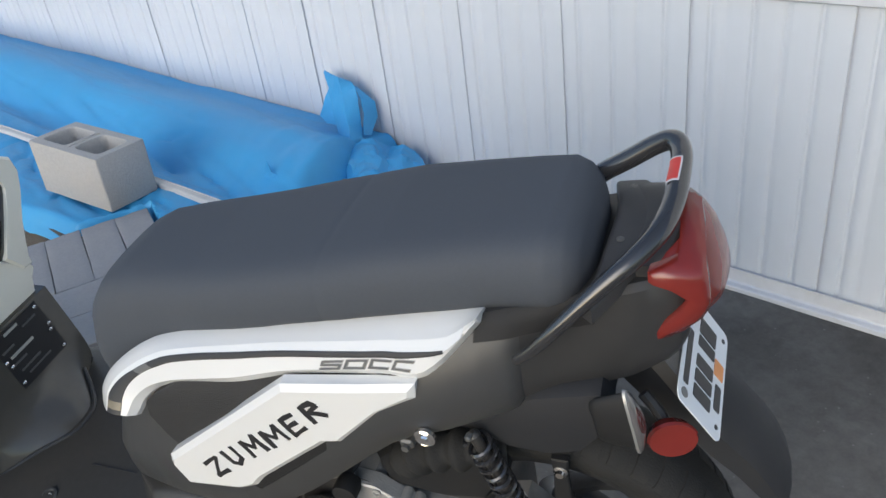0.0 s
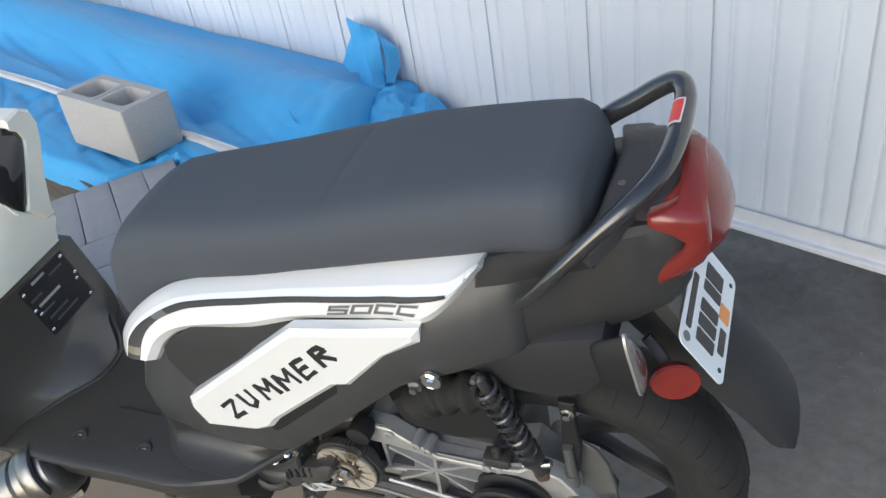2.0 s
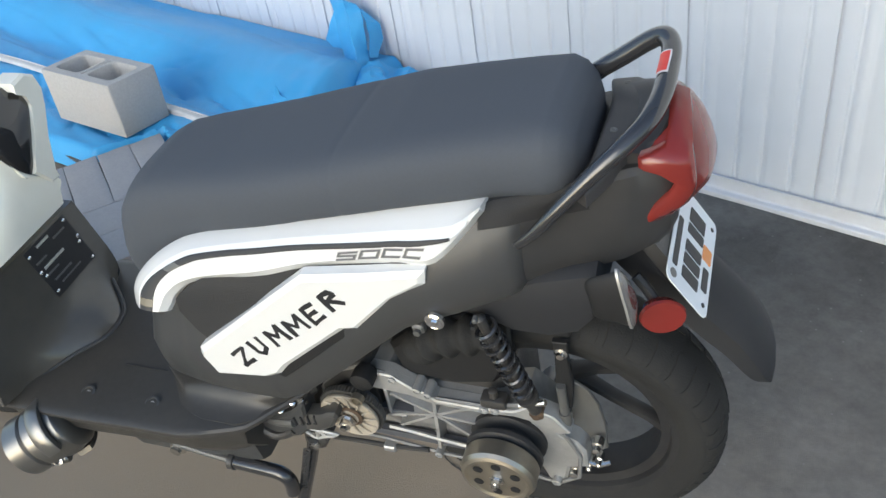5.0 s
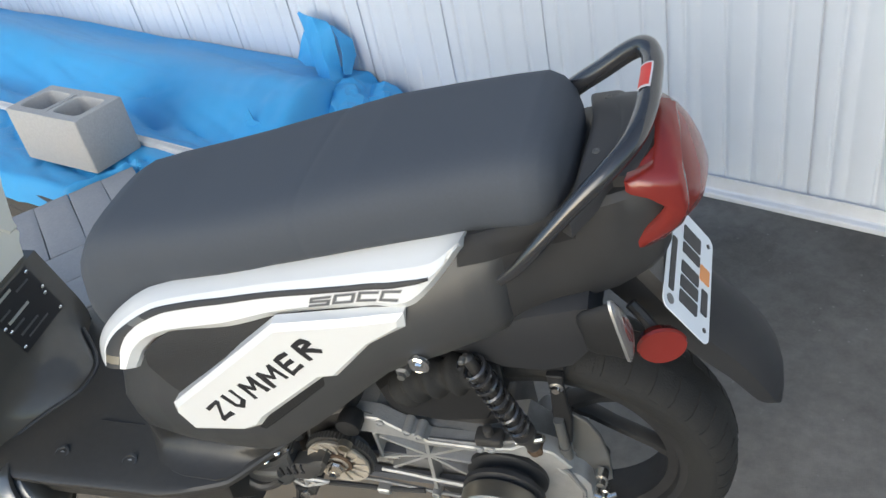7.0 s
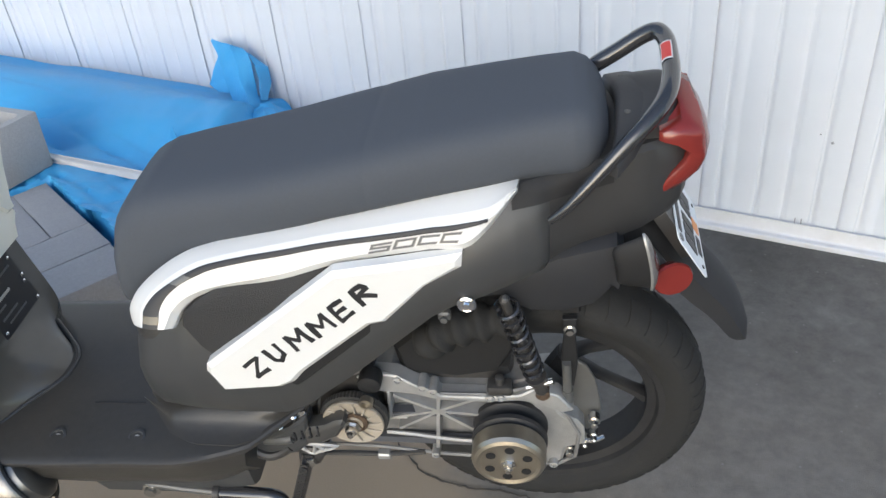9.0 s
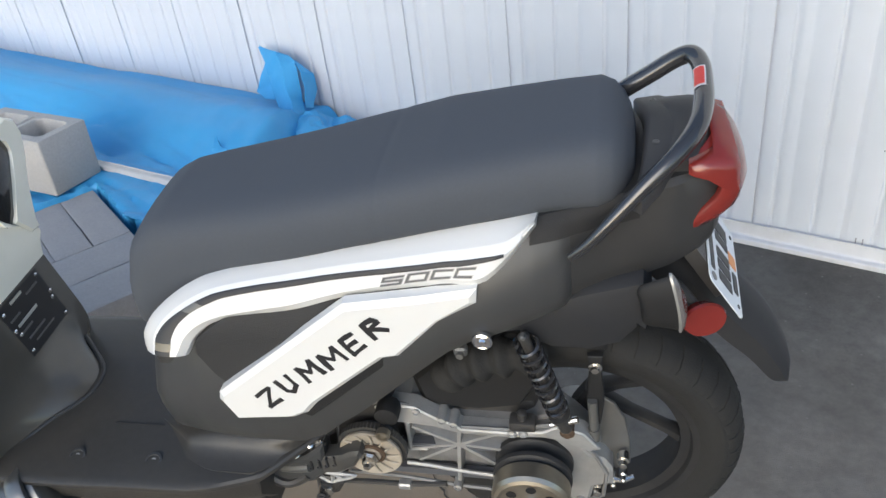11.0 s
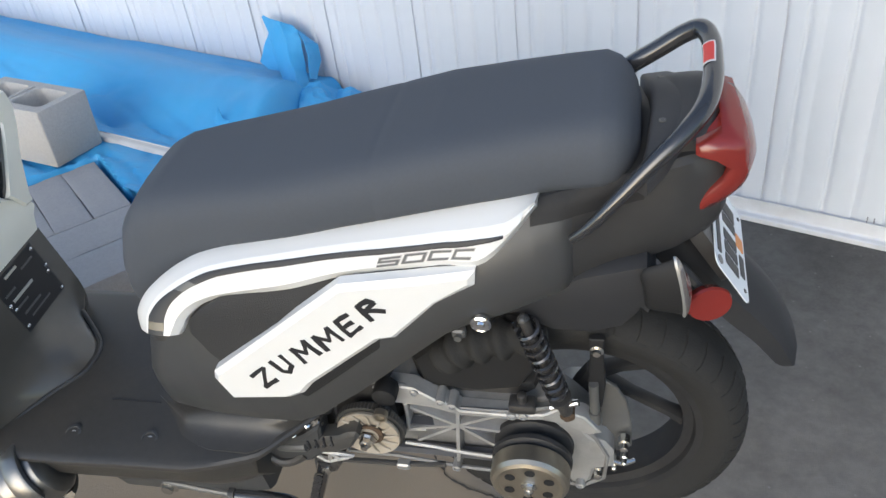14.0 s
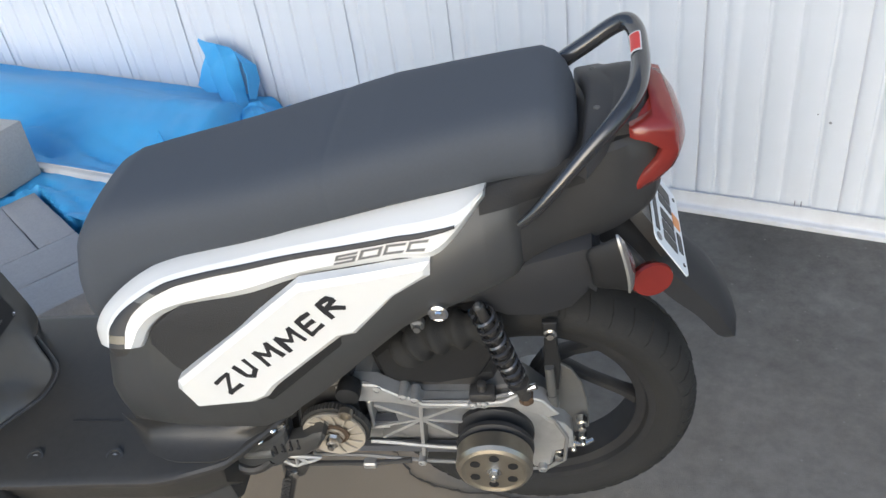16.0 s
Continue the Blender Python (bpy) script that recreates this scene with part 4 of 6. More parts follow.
# tail lamp: a moulded lens, broad at the rear, with a forked side
bm = bmesh.new()
rings = []
for k in np.linspace(-0.86, 1, 21):
    y = 0.035 + 0.088 * k
    d = 0.040 * abs(k) ** 2.6
    q = 1 - 0.26 * abs(k) ** 3
    c = 0.872
    prof = [(0.184, 0.928), (0.186, 0.950), (0.193, 0.958), (0.202, 0.958), (0.213, 0.948), (0.225, 0.930), (0.235, 0.906), (0.241, 0.882), (0.239, 0.866), (0.229, 0.850), (0.212, 0.830), (0.196, 0.814), (0.186, 0.810), (0.184, 0.820)]
    rings.append([(x - d, y, c + (z - c) * q) for x, z in prof])
loft(bm, rings)
lamp = part("tail_lamp", bm, RED_LENS, scooter, "red moulded tail lamp lens", sharp=40)
# black cap that joins the deck to the lens
bm = bmesh.new()
rings = []
for k in np.linspace(-0.92, 1, 17):
    d, q = 0.030 * abs(k) ** 2.6, 1 - 0.26 * abs(k) ** 3
    rings.append([(x - d, 0.035 + 0.092 * k, 0.872 + (z - 0.872) * q) for x, z in ((0.120, 0.880), (0.132, 0.938), (0.146, 0.948), (0.168, 0.955), (0.186, 0.957), (0.191, 0.951), (0.191, 0.880))])
loft(bm, rings)
part("tail_cap", bm, DECKING, scooter, "matt black cap before the tail lamp", sharp=45)
# forked side of the lens: outer and inner edge from top to bottom
WING = [((0.180, 0.036, 0.970), (0.204, 0.024, 0.966)), ((0.184, 0.002, 0.963), (0.210, -0.002, 0.956)), ((0.186, -0.030, 0.957), (0.213, -0.030, 0.950)), ((0.186, -0.052, 0.951), (0.215, -0.050, 0.942)),
        ((0.172, -0.064, 0.948), (0.217, -0.058, 0.934)), ((0.156, -0.069, 0.944), (0.219, -0.060, 0.926)), ((0.157, -0.070, 0.930), (0.220, -0.061, 0.918)), ((0.178, -0.068, 0.923), (0.221, -0.062, 0.911)), ((0.199, -0.066, 0.908), (0.222, -0.062, 0.901)),
        ((0.192, -0.066, 0.891), (0.221, -0.061, 0.890)), ((0.178, -0.067, 0.876), (0.214, -0.062, 0.874)), ((0.165, -0.068, 0.858), (0.200, -0.062, 0.858)), ((0.162, -0.068, 0.845), (0.184, -0.063, 0.848))]
bm = bmesh.new()
rings = []
for a, c in WING:
    a, c = Vector(a), Vector(c)
    rings.append([a + Vector((0.002, 0.030, -0.004)), a + Vector((0, 0.004, 0)), a + (c - a) * 0.10 + Vector((0, -0.001, 0)), a + (c - a) * 0.5 + Vector((0, -0.003, 0.001)), c + (a - c) * 0.12, c + Vector((0.002, 0.006, 0)), c + Vector((0.0, 0.03, 0))])
loft(bm, rings)
part("lamp_side", bm, RED_LENS, lamp, "forked red side lens", sharp=60)

# number plate on its bracket
PR, PD = Vector((0, 0.997, 0.077)), Vector((0.508, 0.0, -0.861))
PD = (PD - PR * PD.dot(PR)).normalized()
PN = PD.cross(PR) if PD.cross(PR).x > 0 else PR.cross(PD)
P0 = Vector((0.192, -0.089, 0.775))


def plate_pt(u, v, h=0.0):
    """u along the plate from its left edge, v down from its top edge, h above its face, in metres."""
    return P0 + PR * u + PD * v + PN * h


def plate_shape(bm, ring, h0, h1):
    a = [bm.verts.new(plate_pt(u, v, h0)) for u, v in ring]
    b = [bm.verts.new(plate_pt(u, v, h1)) for u, v in ring]
    n = len(ring)
    bm.faces.new(a[::-1])
    bm.faces.new(b)
    for i in range(n):
        bm.faces.new((a[i], a[(i + 1) % n], b[(i + 1) % n], b[i]))


def rounded(u0, u1, v0, v1, r, n=5):
    out = []
    for cu, cv, a0 in ((u1 - r, v1 - r, 0), (u0 + r, v1 - r, 90), (u0 + r, v0 + r, 180), (u1 - r, v0 + r, 270)):
        out += [(cu + r * math.cos(radians(a0 + 90 * k / n)), cv + r * math.sin(radians(a0 + 90 * k / n))) for k in range(n + 1)]
    return out


bm = bmesh.new()
plate_shape(bm, rounded(0, 0.178, 0, 0.102, 0.012), 0, 0.0015)
plate_ob = part("number_plate", bm, PLATE, scooter, "white number plate with dark bars")
TH = 0.0025
bars = [(0.030, 0.008, 0.118, 0.019, INK), (0.026, 0.032, 0.046, 0.072, INK), (0.050, 0.032, 0.070, 0.072, INK), (0.074, 0.032, 0.094, 0.072, INK),
        (0.108, 0.032, 0.126, 0.072, INK), (0.130, 0.032, 0.156, 0.072, INK), (0.040, 0.080, 0.080, 0.094, INK), (0.092, 0.074, 0.118, 0.096, ORANGE)]
for u0, v0, u1, v1, m_ in bars:
    bm = bmesh.new()
    plate_shape(bm, rounded(u0, u1, v0, v1, 0.002, 2), 0.001, TH)
    part("bar", bm, m_, plate_ob, "orange sticker" if m_ is ORANGE else "")
for u, v, r, m_ in ((0.016, 0.014, 0.007, GREYINK), (0.018, 0.090, 0.0035, INK), (0.160, 0.090, 0.0035, INK)):
    bm = bmesh.new()
    turned(bm, plate_pt(u, v, 0.001), PN, [(0, r), (0.0016, r)], 14)
    part("plate_bolt" if m_ is INK else "seal", bm, m_, plate_ob)
bm = bmesh.new()
plate_shape(bm, rounded(0.03, 0.150, -0.035, 0.075, 0.01), -0.022, -0.001)
part("plate_bracket", bm, BLACK, scooter)

# rear mudguard hanging behind the wheel
bm = bmesh.new()
line = curve_points([(0.135, 0.03, 0.770), (0.190, 0.030, 0.705), (0.248, 0.030, 0.640), (0.302, 0.030, 0.575), (0.334, 0.030, 0.515), (0.345, 0.030, 0.478)], 5)
rings = []
for i, p in enumerate(line):
    t = i / (len(line) - 1)
    d = (line[min(i + 1, len(line) - 1)] - line[max(i - 1, 0)]).normalized()
    nn = Vector((-d.z, 0, d.x))
    if nn.x < 0:
        nn = -nn
    w = float(np.interp(t, (0, 0.3, 0.7, 0.9, 1), (0.072, 0.086, 0.084, 0.076, 0.056)))
    dp = float(np.interp(t, (0, 0.5, 0.85, 1), (0.05, 0.046, 0.028, 0.006)))
    Y = Vector((0, 1, 0))
    rings.append([p + Y * a * w * (0.58 if a < 0 else 1.0) + nn * b_ * dp for a, b_ in ((-1, -1), (-1, -0.25), (-0.78, 0.05), (-0.3, 0.28), (0.3, 0.28), (0.78, 0.05), (1, -0.25), (1, -1), (0.92, -1), (0.90, -0.3), (0, -0.05), (-0.90, -0.3), (-0.92, -1))])
loft(bm, rings)
part("rear_mudguard", bm, FLAP, scooter, "black plastic mudguard")

# left rear indicator, and the red side reflector below it
ind = new("indicator")
ind.parent = scooter
almond = [(math.copysign(abs(math.cos(a)) ** 1.25, math.cos(a)), math.copysign(abs(math.sin(a)) ** 0.85, math.sin(a))) for a in (2 * math.pi * k / 28 for k in range(28))]


def leaf_ring(x, half_w, half_h, z=0.766):
    """An almond section of the lamp, leaning back at its foot."""
    return [(x - 0.17 * half_h * sz + 0.004 * (1 - sz * sz), -0.131 + 0.72 * half_w * sy, z + half_h * sz) for sy, sz in almond]


bm = bmesh.new()
loft(bm, [leaf_ring(x, w, h, z) for x, w, h, z in ((0.100, 0.010, 0.026, 0.757), (0.103, 0.014, 0.033, 0.759), (0.110, 0.017, 0.038, 0.761), (0.130, 0.019, 0.044, 0.764), (0.1445, 0.0205, 0.049, 0.766))])
part("housing", bm, INSET, ind, "satin dark grey lamp housing", sharp=50)
bm = bmesh.new()
loft(bm, [leaf_ring(0.145 + dx, 0.021 * r, 0.052 * r) for dx, r in ((0, 0.96), (0.002, 1.0), (0.005, 0.97), (0.009, 0.80), (0.012, 0.50), (0.013, 0.12))])
lens = part("lens", bm, CLEAR, ind, "clear leaf-shaped lens", sharp=50)
bm = bmesh.new()
loft(bm, [leaf_ring(0.1455 + dx, 0.0195 * r, 0.050 * r) for dx, r in ((0, 1.0), (0.004, 0.96), (0.007, 0.75))])
part("reflector", bm, SILVER, ind, "silvered bowl behind the lens", sharp=50)
bm = bmesh.new()
loft(bm, [leaf_ring(0.147 + dx, 0.0125 - 0.3 * dx, 0.020, 0.772) for dx in (0, 0.0060)])
part("bulb", bm, RED_LENS, ind)
bm = bmesh.new()
outer_, inner_ = leaf_ring(0.1445, 0.0222, 0.0535), leaf_ring(0.1445, 0.0195, 0.050)
rows = [[Vector(a), Vector(a) + Vector((0.0035, 0, 0)), Vector(b_) + Vector((0.0042, 0, 0)), Vector(b_)] for a, b_ in zip(outer_, inner_)]
loft(bm, rows + rows[:1], caps=False)
part("rim", bm, SILVER, ind, "silver rim round the lens")
bm = bmesh.new()
turned(bm, (0.112, -0.118, 0.752), (-0.10, 0.8, -0.25), [(0, 0.009), (0.06, 0.011)], 12)
part("stalk", bm, INSET, ind)
bm = bmesh.new()
turned(bm, (0.186, -0.085, 0.702), (0.35, -1, 0.15), [(0, 0.024), (0.012, 0.028), (0.016, 0.026), (0.018, 0.0)], 28)
bmesh.ops.transform(bm, matrix=Matrix.Translation((0.186, 0, 0.702)) @ Matrix.Diagonal((1.15, 1, 1, 1)) @ Matrix.Translation((-0.186, 0, -0.702)), verts=bm.verts)
part("side_reflector", bm, RED_LENS, scooter, "round red side reflector")
bm = bmesh.new()
tube(bm, [(0.15, -0.06, 0.74), (0.17, -0.07, 0.72), (0.186, -0.085, 0.702)], 0.008, 8, 3)
part("reflector_stay", bm, BLACK, scooter)

# under-tail inner fender
bm = bmesh.new()
rings = []
for y, e in ((-0.108, 0.022), (-0.104, 0.010), (-0.094, 0.003), (-0.08, 0.0), (0.08, 0.0), (0.10, 0.004), (0.108, 0.02)):
    rings.append([(x, y, z - e * s) for x, z, s in ((-0.10, 0.70, 1), (0.02, 0.76, 1), (0.105, 0.785, 1), (0.118, 0.755, 1), (0.110, 0.715, 1), (0.098, 0.682, -1), (0.074, 0.650, -1), (0.030, 0.634, -1), (-0.024, 0.636, -1), (-0.07, 0.66, -1))])
loft(bm, rings)
part("inner_fender", bm, FLAP, scooter, "dark grey inner fender")


# ---- wheels ----
def wheel(name, c, R, half, rim_r, spokes, lab):
    w = new(name)
    w.parent = scooter
    w.location = c
    tagged(w, lab)
    bm = bmesh.new()
    seg = 72
    prof = [(half * s, r) for s, r in ((-0.72, rim_r), (-0.92, rim_r + 0.02), (-1.0, rim_r + 0.042), (-0.97, R - 0.032), (-0.86, R - 0.018), (-0.6, R - 0.007), (-0.3, R - 0.001), (0, R), (0.3, R - 0.001), (0.6, R - 0.007), (0.86, R - 0.018), (0.97, R - 0.032), (1.0, rim_r + 0.042), (0.92, rim_r + 0.02), (0.72, rim_r))]
    loft(bm, [[(math.cos(t) * r, y, math.sin(t) * r) for y, r in prof] for t in (2 * math.pi * i / seg for i in range(seg + 1))], close=True, caps=False)
    tyre = part("tyre", bm, RUBBER, w, "worn black rubber tyre", sharp=50)
    # tread lugs that wrap over the shoulders onto the sidewalls
    bm = bmesh.new()
    n = 44
    for k in range(n):
        for s in (-1, 1):
            tt = 2 * math.pi * (k + (0.5 if s > 0 else 0)) / n
            half_w = math.pi / n * 0.72
            line = [(0.30, R + 0.0005, 0.012), (0.62, R - 0.005, 0.004), (0.86, R - 0.0155, 0.0), (0.94, R - 0.024, 0.0), (0.955, R - 0.033, 0.0)]
            rows = []
            for yy, rr, skew in line:
                a0, a1 = tt - half_w + skew, tt + half_w + skew
                rows.append([(math.cos(a) * r, s * half * yy, math.sin(a) * r) for a, r in ((a0, rr - 0.008), (a0 + 0.006, rr), (a1 - 0.006, rr), (a1, rr - 0.008))])
            loft(bm, rows)
    tagged(part("tread", bm, RUBBER, w), kind="stuff")
    bm = bmesh.new()
    rp = [(-0.78, rim_r + 0.006), (-0.74, rim_r - 0.006), (-0.60, rim_r - 0.010), (-0.52, rim_r - 0.026), (0.52, rim_r - 0.026), (0.60, rim_r - 0.010), (0.74, rim_r - 0.006), (0.78, rim_r + 0.006), (0.5, rim_r + 0.004), (-0.5, rim_r + 0.004)]
    loft(bm, [[(math.cos(t) * r, half * y, math.sin(t) * r) for y, r in rp] for t in (2 * math.pi * i / 64 for i in range(65))], close=True, caps=False)
    rim = part("rim", bm, RIM, w, "black cast wheel rim", sharp=30)
    # forked spokes: a stem from the hub that parts into two branches
    for a in spokes:
        bm = bmesh.new()
        for line in (((0.03, 0, 0.028, 0.022), (0.06, 0, 0.024, 0.018), (0.102, -3, 0.019, 0.013)), ((0.095, -2, 0.018, 0.012), (0.135, -19, 0.013, 0.0090), (rim_r - 0.014, -31, 0.018, 0.012)), ((0.096, 2, 0.018, 0.012), (0.091, -26, 0.013, 0.0095), (0.104, -53, 0.012, 0.0082), (0.158, -76, 0.013, 0.0085), (rim_r - 0.014, -83, 0.018, 0.012))):
            pts = [Vector((r * math.cos(radians(a + da)), 0, r * math.sin(radians(a + da)))) for r, da, _, _ in line]
            rows = []
            for i, (p, (_, _, hw, hz)) in enumerate(zip(pts, line)):
                d = (pts[min(i + 1, len(pts) - 1)] - pts[max(i - 1, 0)]).normalized()
                s = Vector((-d.z, 0, d.x))
                rows.append([p + s * z * hz + Vector((0, y * hw, 0)) for y, z in ((-1, -0.6), (-1, 0.6), (-0.6, 1), (0.6, 1), (1, 0.6), (1, -0.6), (0.6, -1), (-0.6, -1))])
            loft(bm, rows)
        part("spoke", bm, RIM, w)
    bm = bmesh.new()
    turned(bm, (0, -0.055, 0), (0, 1, 0), [(0, 0.030), (0.01, 0.045), (0.10, 0.045), (0.11, 0.030)], 24)
    part("hub", bm, ALLOY, w)
    return w


wheel("rear_wheel", (0.0, 0.005, 0.335), 0.288, 0.066, 0.208, [76, 196, 316], "black cast rear wheel with a worn tyre")
front_wheel = wheel("front_wheel", (-1.53, -0.03, 0.286), 0.282, 0.060, 0.195, [30, 150, 270], "black cast front wheel")

# flat stay beside the rear tyre, with its bolt
bm = bmesh.new()
plate(bm, [(0.026, 0.604), (0.050, 0.604), (0.048, 0.570), (0.052, 0.50), (0.046, 0.44), (0.028, 0.44), (0.024, 0.50), (0.028, 0.570)], lambda x, z: -0.084, (0, 1, 0), 0.010, 0.002)
box(bm, 0.022, 0.056, -0.080, 0.06, 0.612, 0.646, 0.004)
stay = part("stay", bm, INSET, scooter, "flat black steel stay")
bm = bmesh.new()
turned(bm, (0.038, -0.082, 0.578), (0, -1, 0), [(-0.004, 0.011), (0.002, 0.011), (0.004, 0.007), (0.009, 0.006)], 12)
part("bolt", bm, STEEL, stay)
bm = bmesh.new()
turned(bm, (0.033, -0.088, 0.505), (0.003, 0.0, -0.1), [(0, 0.008), (0.07, 0.008), (0.07, 0.010), (0.098, 0.010)], 12)
part("rod", bm, DULL, scooter, "grey steel stay rod")
bm = bmesh.new()
turned(bm, (0.034, -0.085, 0.398), (0, -1, 0), [(-0.02, 0.010), (0.004, 0.010), (0.006, 0.007), (0.014, 0.007)], 12)
part("bolt", bm, STEEL, scooter)
bm = bmesh.new()
plate(bm, [(0.033, 0.486), (0.050, 0.482), (0.068, 0.467), (0.085, 0.431), (0.095, 0.373), (0.096, 0.308), (0.071, 0.289), (0.041, 0.352), (0.033, 0.46)], lambda x, z: -0.062, (0, 1, 0), 0.006, 0.002)
part("hub_cover", bm, DULL, scooter, "dull dark grey hub cover plate")

# ---- engine and open belt drive ----
CASE = [(-0.365, 0.470), (-0.322, 0.490), (-0.275, 0.482), (-0.245, 0.452), (-0.19, 0.430), (-0.10, 0.430), (-0.030, 0.452), (0.0, 0.420), (0.036, 0.375), (0.056, 0.325), (0.05, 0.26), (0.016, 0.232), (-0.012, 0.232), (-0.06, 0.245), (-0.21, 0.255), (-0.323, 0.272), (-0.42, 0.275), (-0.43, 0.34), (-0.415, 0.42)]
bm = bmesh.new()
plate(bm, CASE, lambda x, z: -0.078, (0, 1, 0), 0.06, 0.004)
case = part("crankcase", bm, CASTING, scooter, "cast aluminium case, darkened for the shade between its ribs")
# rim and ribs standing proud of the case wall
bm = bmesh.new()
tube(bm, [(x, -0.098, z) for x, z in CASE + CASE[:1]], 0.0038, 6, 1)
part("case_rim", bm, CASTING, case)
STAR = (-0.197, 0.388)
for x, z, w in ((-0.275, 0.430, 0.0045), (-0.294, 0.365, 0.004), (-0.192, 0.432, 0.0045), (-0.125, 0.425, 0.0045), (-0.10, 0.378, 0.0045), (-0.12, 0.325, 0.0045), (-0.208, 0.280, 0.0045), (-0.275, 0.335, 0.004)):
    bm = bmesh.new()
    a, b_ = Vector((STAR[0], 0, STAR[1])), Vector((x, 0, z))
    d = (b_ - a).normalized()
    s = Vector((-d.z, 0, d.x)) * w
    loft(bm, [[p + s * 1.4 + Vector((0, -0.076, 0)), p + s * 0.7 + Vector((0, -0.105, 0)), p - s * 0.7 + Vector((0, -0.105, 0)), p - s * 1.4 + Vector((0, -0.076, 0))] for p in (a, b_)])
    part("rib", bm, ALLOY, case)
bm = bmesh.new()
plate(bm, [(-0.335, 0.476), (-0.305, 0.488), (-0.263, 0.484), (-0.228, 0.457), (-0.200, 0.445), (-0.188, 0.432), (-0.110, 0.430), (-0.049, 0.437), (-0.021, 0.456), (0.020, 0.438), (0.046, 0.40), (0.026, 0.392), (-0.020, 0.416), (-0.05, 0.422), (-0.11, 0.417), (-0.19, 0.419), (-0.235, 0.434), (-0.280, 0.439), (-0.31, 0.442)],
      lambda x, z: -0.106, (0, 1, 0), 0.03, 0.003)
part("flange", bm, ALLOY, case, "pale cast flange")
bm = bmesh.new()
plate(bm, [(-0.286, 0.440), (-0.291, 0.362), (-0.256, 0.365), (-0.256, 0.371), (-0.284, 0.369), (-0.279, 0.440)], lambda x, z: -0.106, (0, 1, 0), 0.03, 0.002)
part("rib", bm, ALLOY, case)
bm = bmesh.new()
tube(bm, [(-0.300, -0.104, 0.325), (-0.255, -0.104, 0.320), (-0.211, -0.104, 0.312), (-0.16, -0.104, 0.305), (-0.12, -0.104, 0.304)], 0.0042, 6, 4)
part("rib", bm, ALLOY, case)
for x, z in ((-0.262, 0.472), (-0.220, 0.452), (-0.201, 0.443), (-0.101, 0.428), (-0.082, 0.430), (-0.214, 0.259), (0.009, 0.240)):
    bm = bmesh.new()
    turned(bm, (x, -0.076, z), (0, -1, 0), [(0, 0.0085), (0.032, 0.0080), (0.033, 0.005), (0.029, 0.004), (0.029, 0)], 14)
    part("boss", bm, ALLOY, case)
bm = bmesh.new()
tube(bm, [(-0.43, -0.115, 0.268), (-0.37, -0.108, 0.260), (-0.315, -0.104, 0.255), (-0.235, -0.102, 0.262)], 0.0052, 8, 5)
part("breather_hose", bm, BLACK, scooter)
bm = bmesh.new()
box(bm, -0.328, -0.302, -0.113, -0.095, 0.246, 0.262, 0.003)
part("hose_clip", bm, SILVER, scooter)
bm = bmesh.new()
box(bm, -0.105, -0.060, -0.108, -0.080, 0.436, 0.458, 0.005, seg=2)
turned(bm, (-0.082, -0.095, 0.45), (0, 0, 1), [(0, 0.008), (0.024, 0.008), (0.026, 0.005)], 12)
part("damper_block", bm, BLACK, scooter)
# gearbox lobe at the rear, with its bolts
bm = bmesh.new()
plate(bm, [(-0.033, 0.415), (0.009, 0.403), (0.028, 0.373), (0.052, 0.359), (0.066, 0.336), (0.067, 0.289), (0.034, 0.277), (0.025, 0.232), (-0.007, 0.228), (-0.020, 0.27), (-0.02, 0.36)], lambda x, z: -0.096, (0, 1, 0), 0.05, 0.006)
part("gearbox", bm, ALLOY, scooter)
for p, r in (((0.083, -0.090, 0.346), 0.007), ((0.040, -0.092, 0.260), 0.008), ((0.067, -0.090, 0.286), 0.005), ((0.084, -0.085, 0.296), 0.005)):
    bm = bmesh.new()
    turned(bm, Vector(p) + Vector((0, 0.02, 0)), (0, -1, 0), [(0, r * 1.5), (0.016, r * 1.5), (0.018, r), (0.028, r), (0.030, r * 0.5)], 12)
    part("bolt", bm, STEEL, scooter)
bm = bmesh.new()
tube(bm, [(0.062, -0.085, 0.294), (0.082, -0.088, 0.292), (0.102, -0.08, 0.294)], 0.0045, 8, 4)
part("brake_cable_end", bm, STEEL, scooter)

# variator with its cooling fan
VC = Vector((-0.345, -0.150, 0.401))
var = new("variator")
var.parent = scooter
bm = bmesh.new()
turned(bm, VC + Vector((0, 0.012, 0)), (0, -1, 0), [(0, 0.054), (0.006, 0.056), (0.009, 0.055), (0.006, 0.050), (0.004, 0.022), (0.012, 0.018), (0.012, 0.0)], 40)
part("fan", bm, FAN, var, "stained cream cooling fan")
for k in range(13):
    bm = bmesh.new()
    m = Matrix.Translation(VC) @ Matrix.Rotation(radians(k * 360 / 13 + 8), 4, "Y")
    tube(bm, [m @ Vector((x, 0.0045, z)) for x, z in ((0.024, 0.0), (0.034, 0.002), (0.044, 0.0055), (0.052, 0.011))], 0.0022, 6, 3)
    part("blade", bm, FAN, var)
bm = bmesh.new()
turned(bm, VC + Vector((0.004, 0.003, 0.004)), (0, -1, 0), [(0, 0.025), (0.003, 0.024), (0.004, 0.020), (0.001, 0.019)], 11)
part("hub_ring", bm, RUST, var, "rusty hub ring")
bm = bmesh.new()
n = 232
ring = [((0.062 if i % 4 < 2 else 0.0595), 2 * math.pi * i / n) for i in range(n)]
loft(bm, [[VC + Vector((r * math.cos(a), y, r * math.sin(a))) for r, a in ring] for y in (0.014, 0.026)])
part("starter_ring", bm, DARKMETAL, var, "toothed steel starter ring")
bm = bmesh.new()
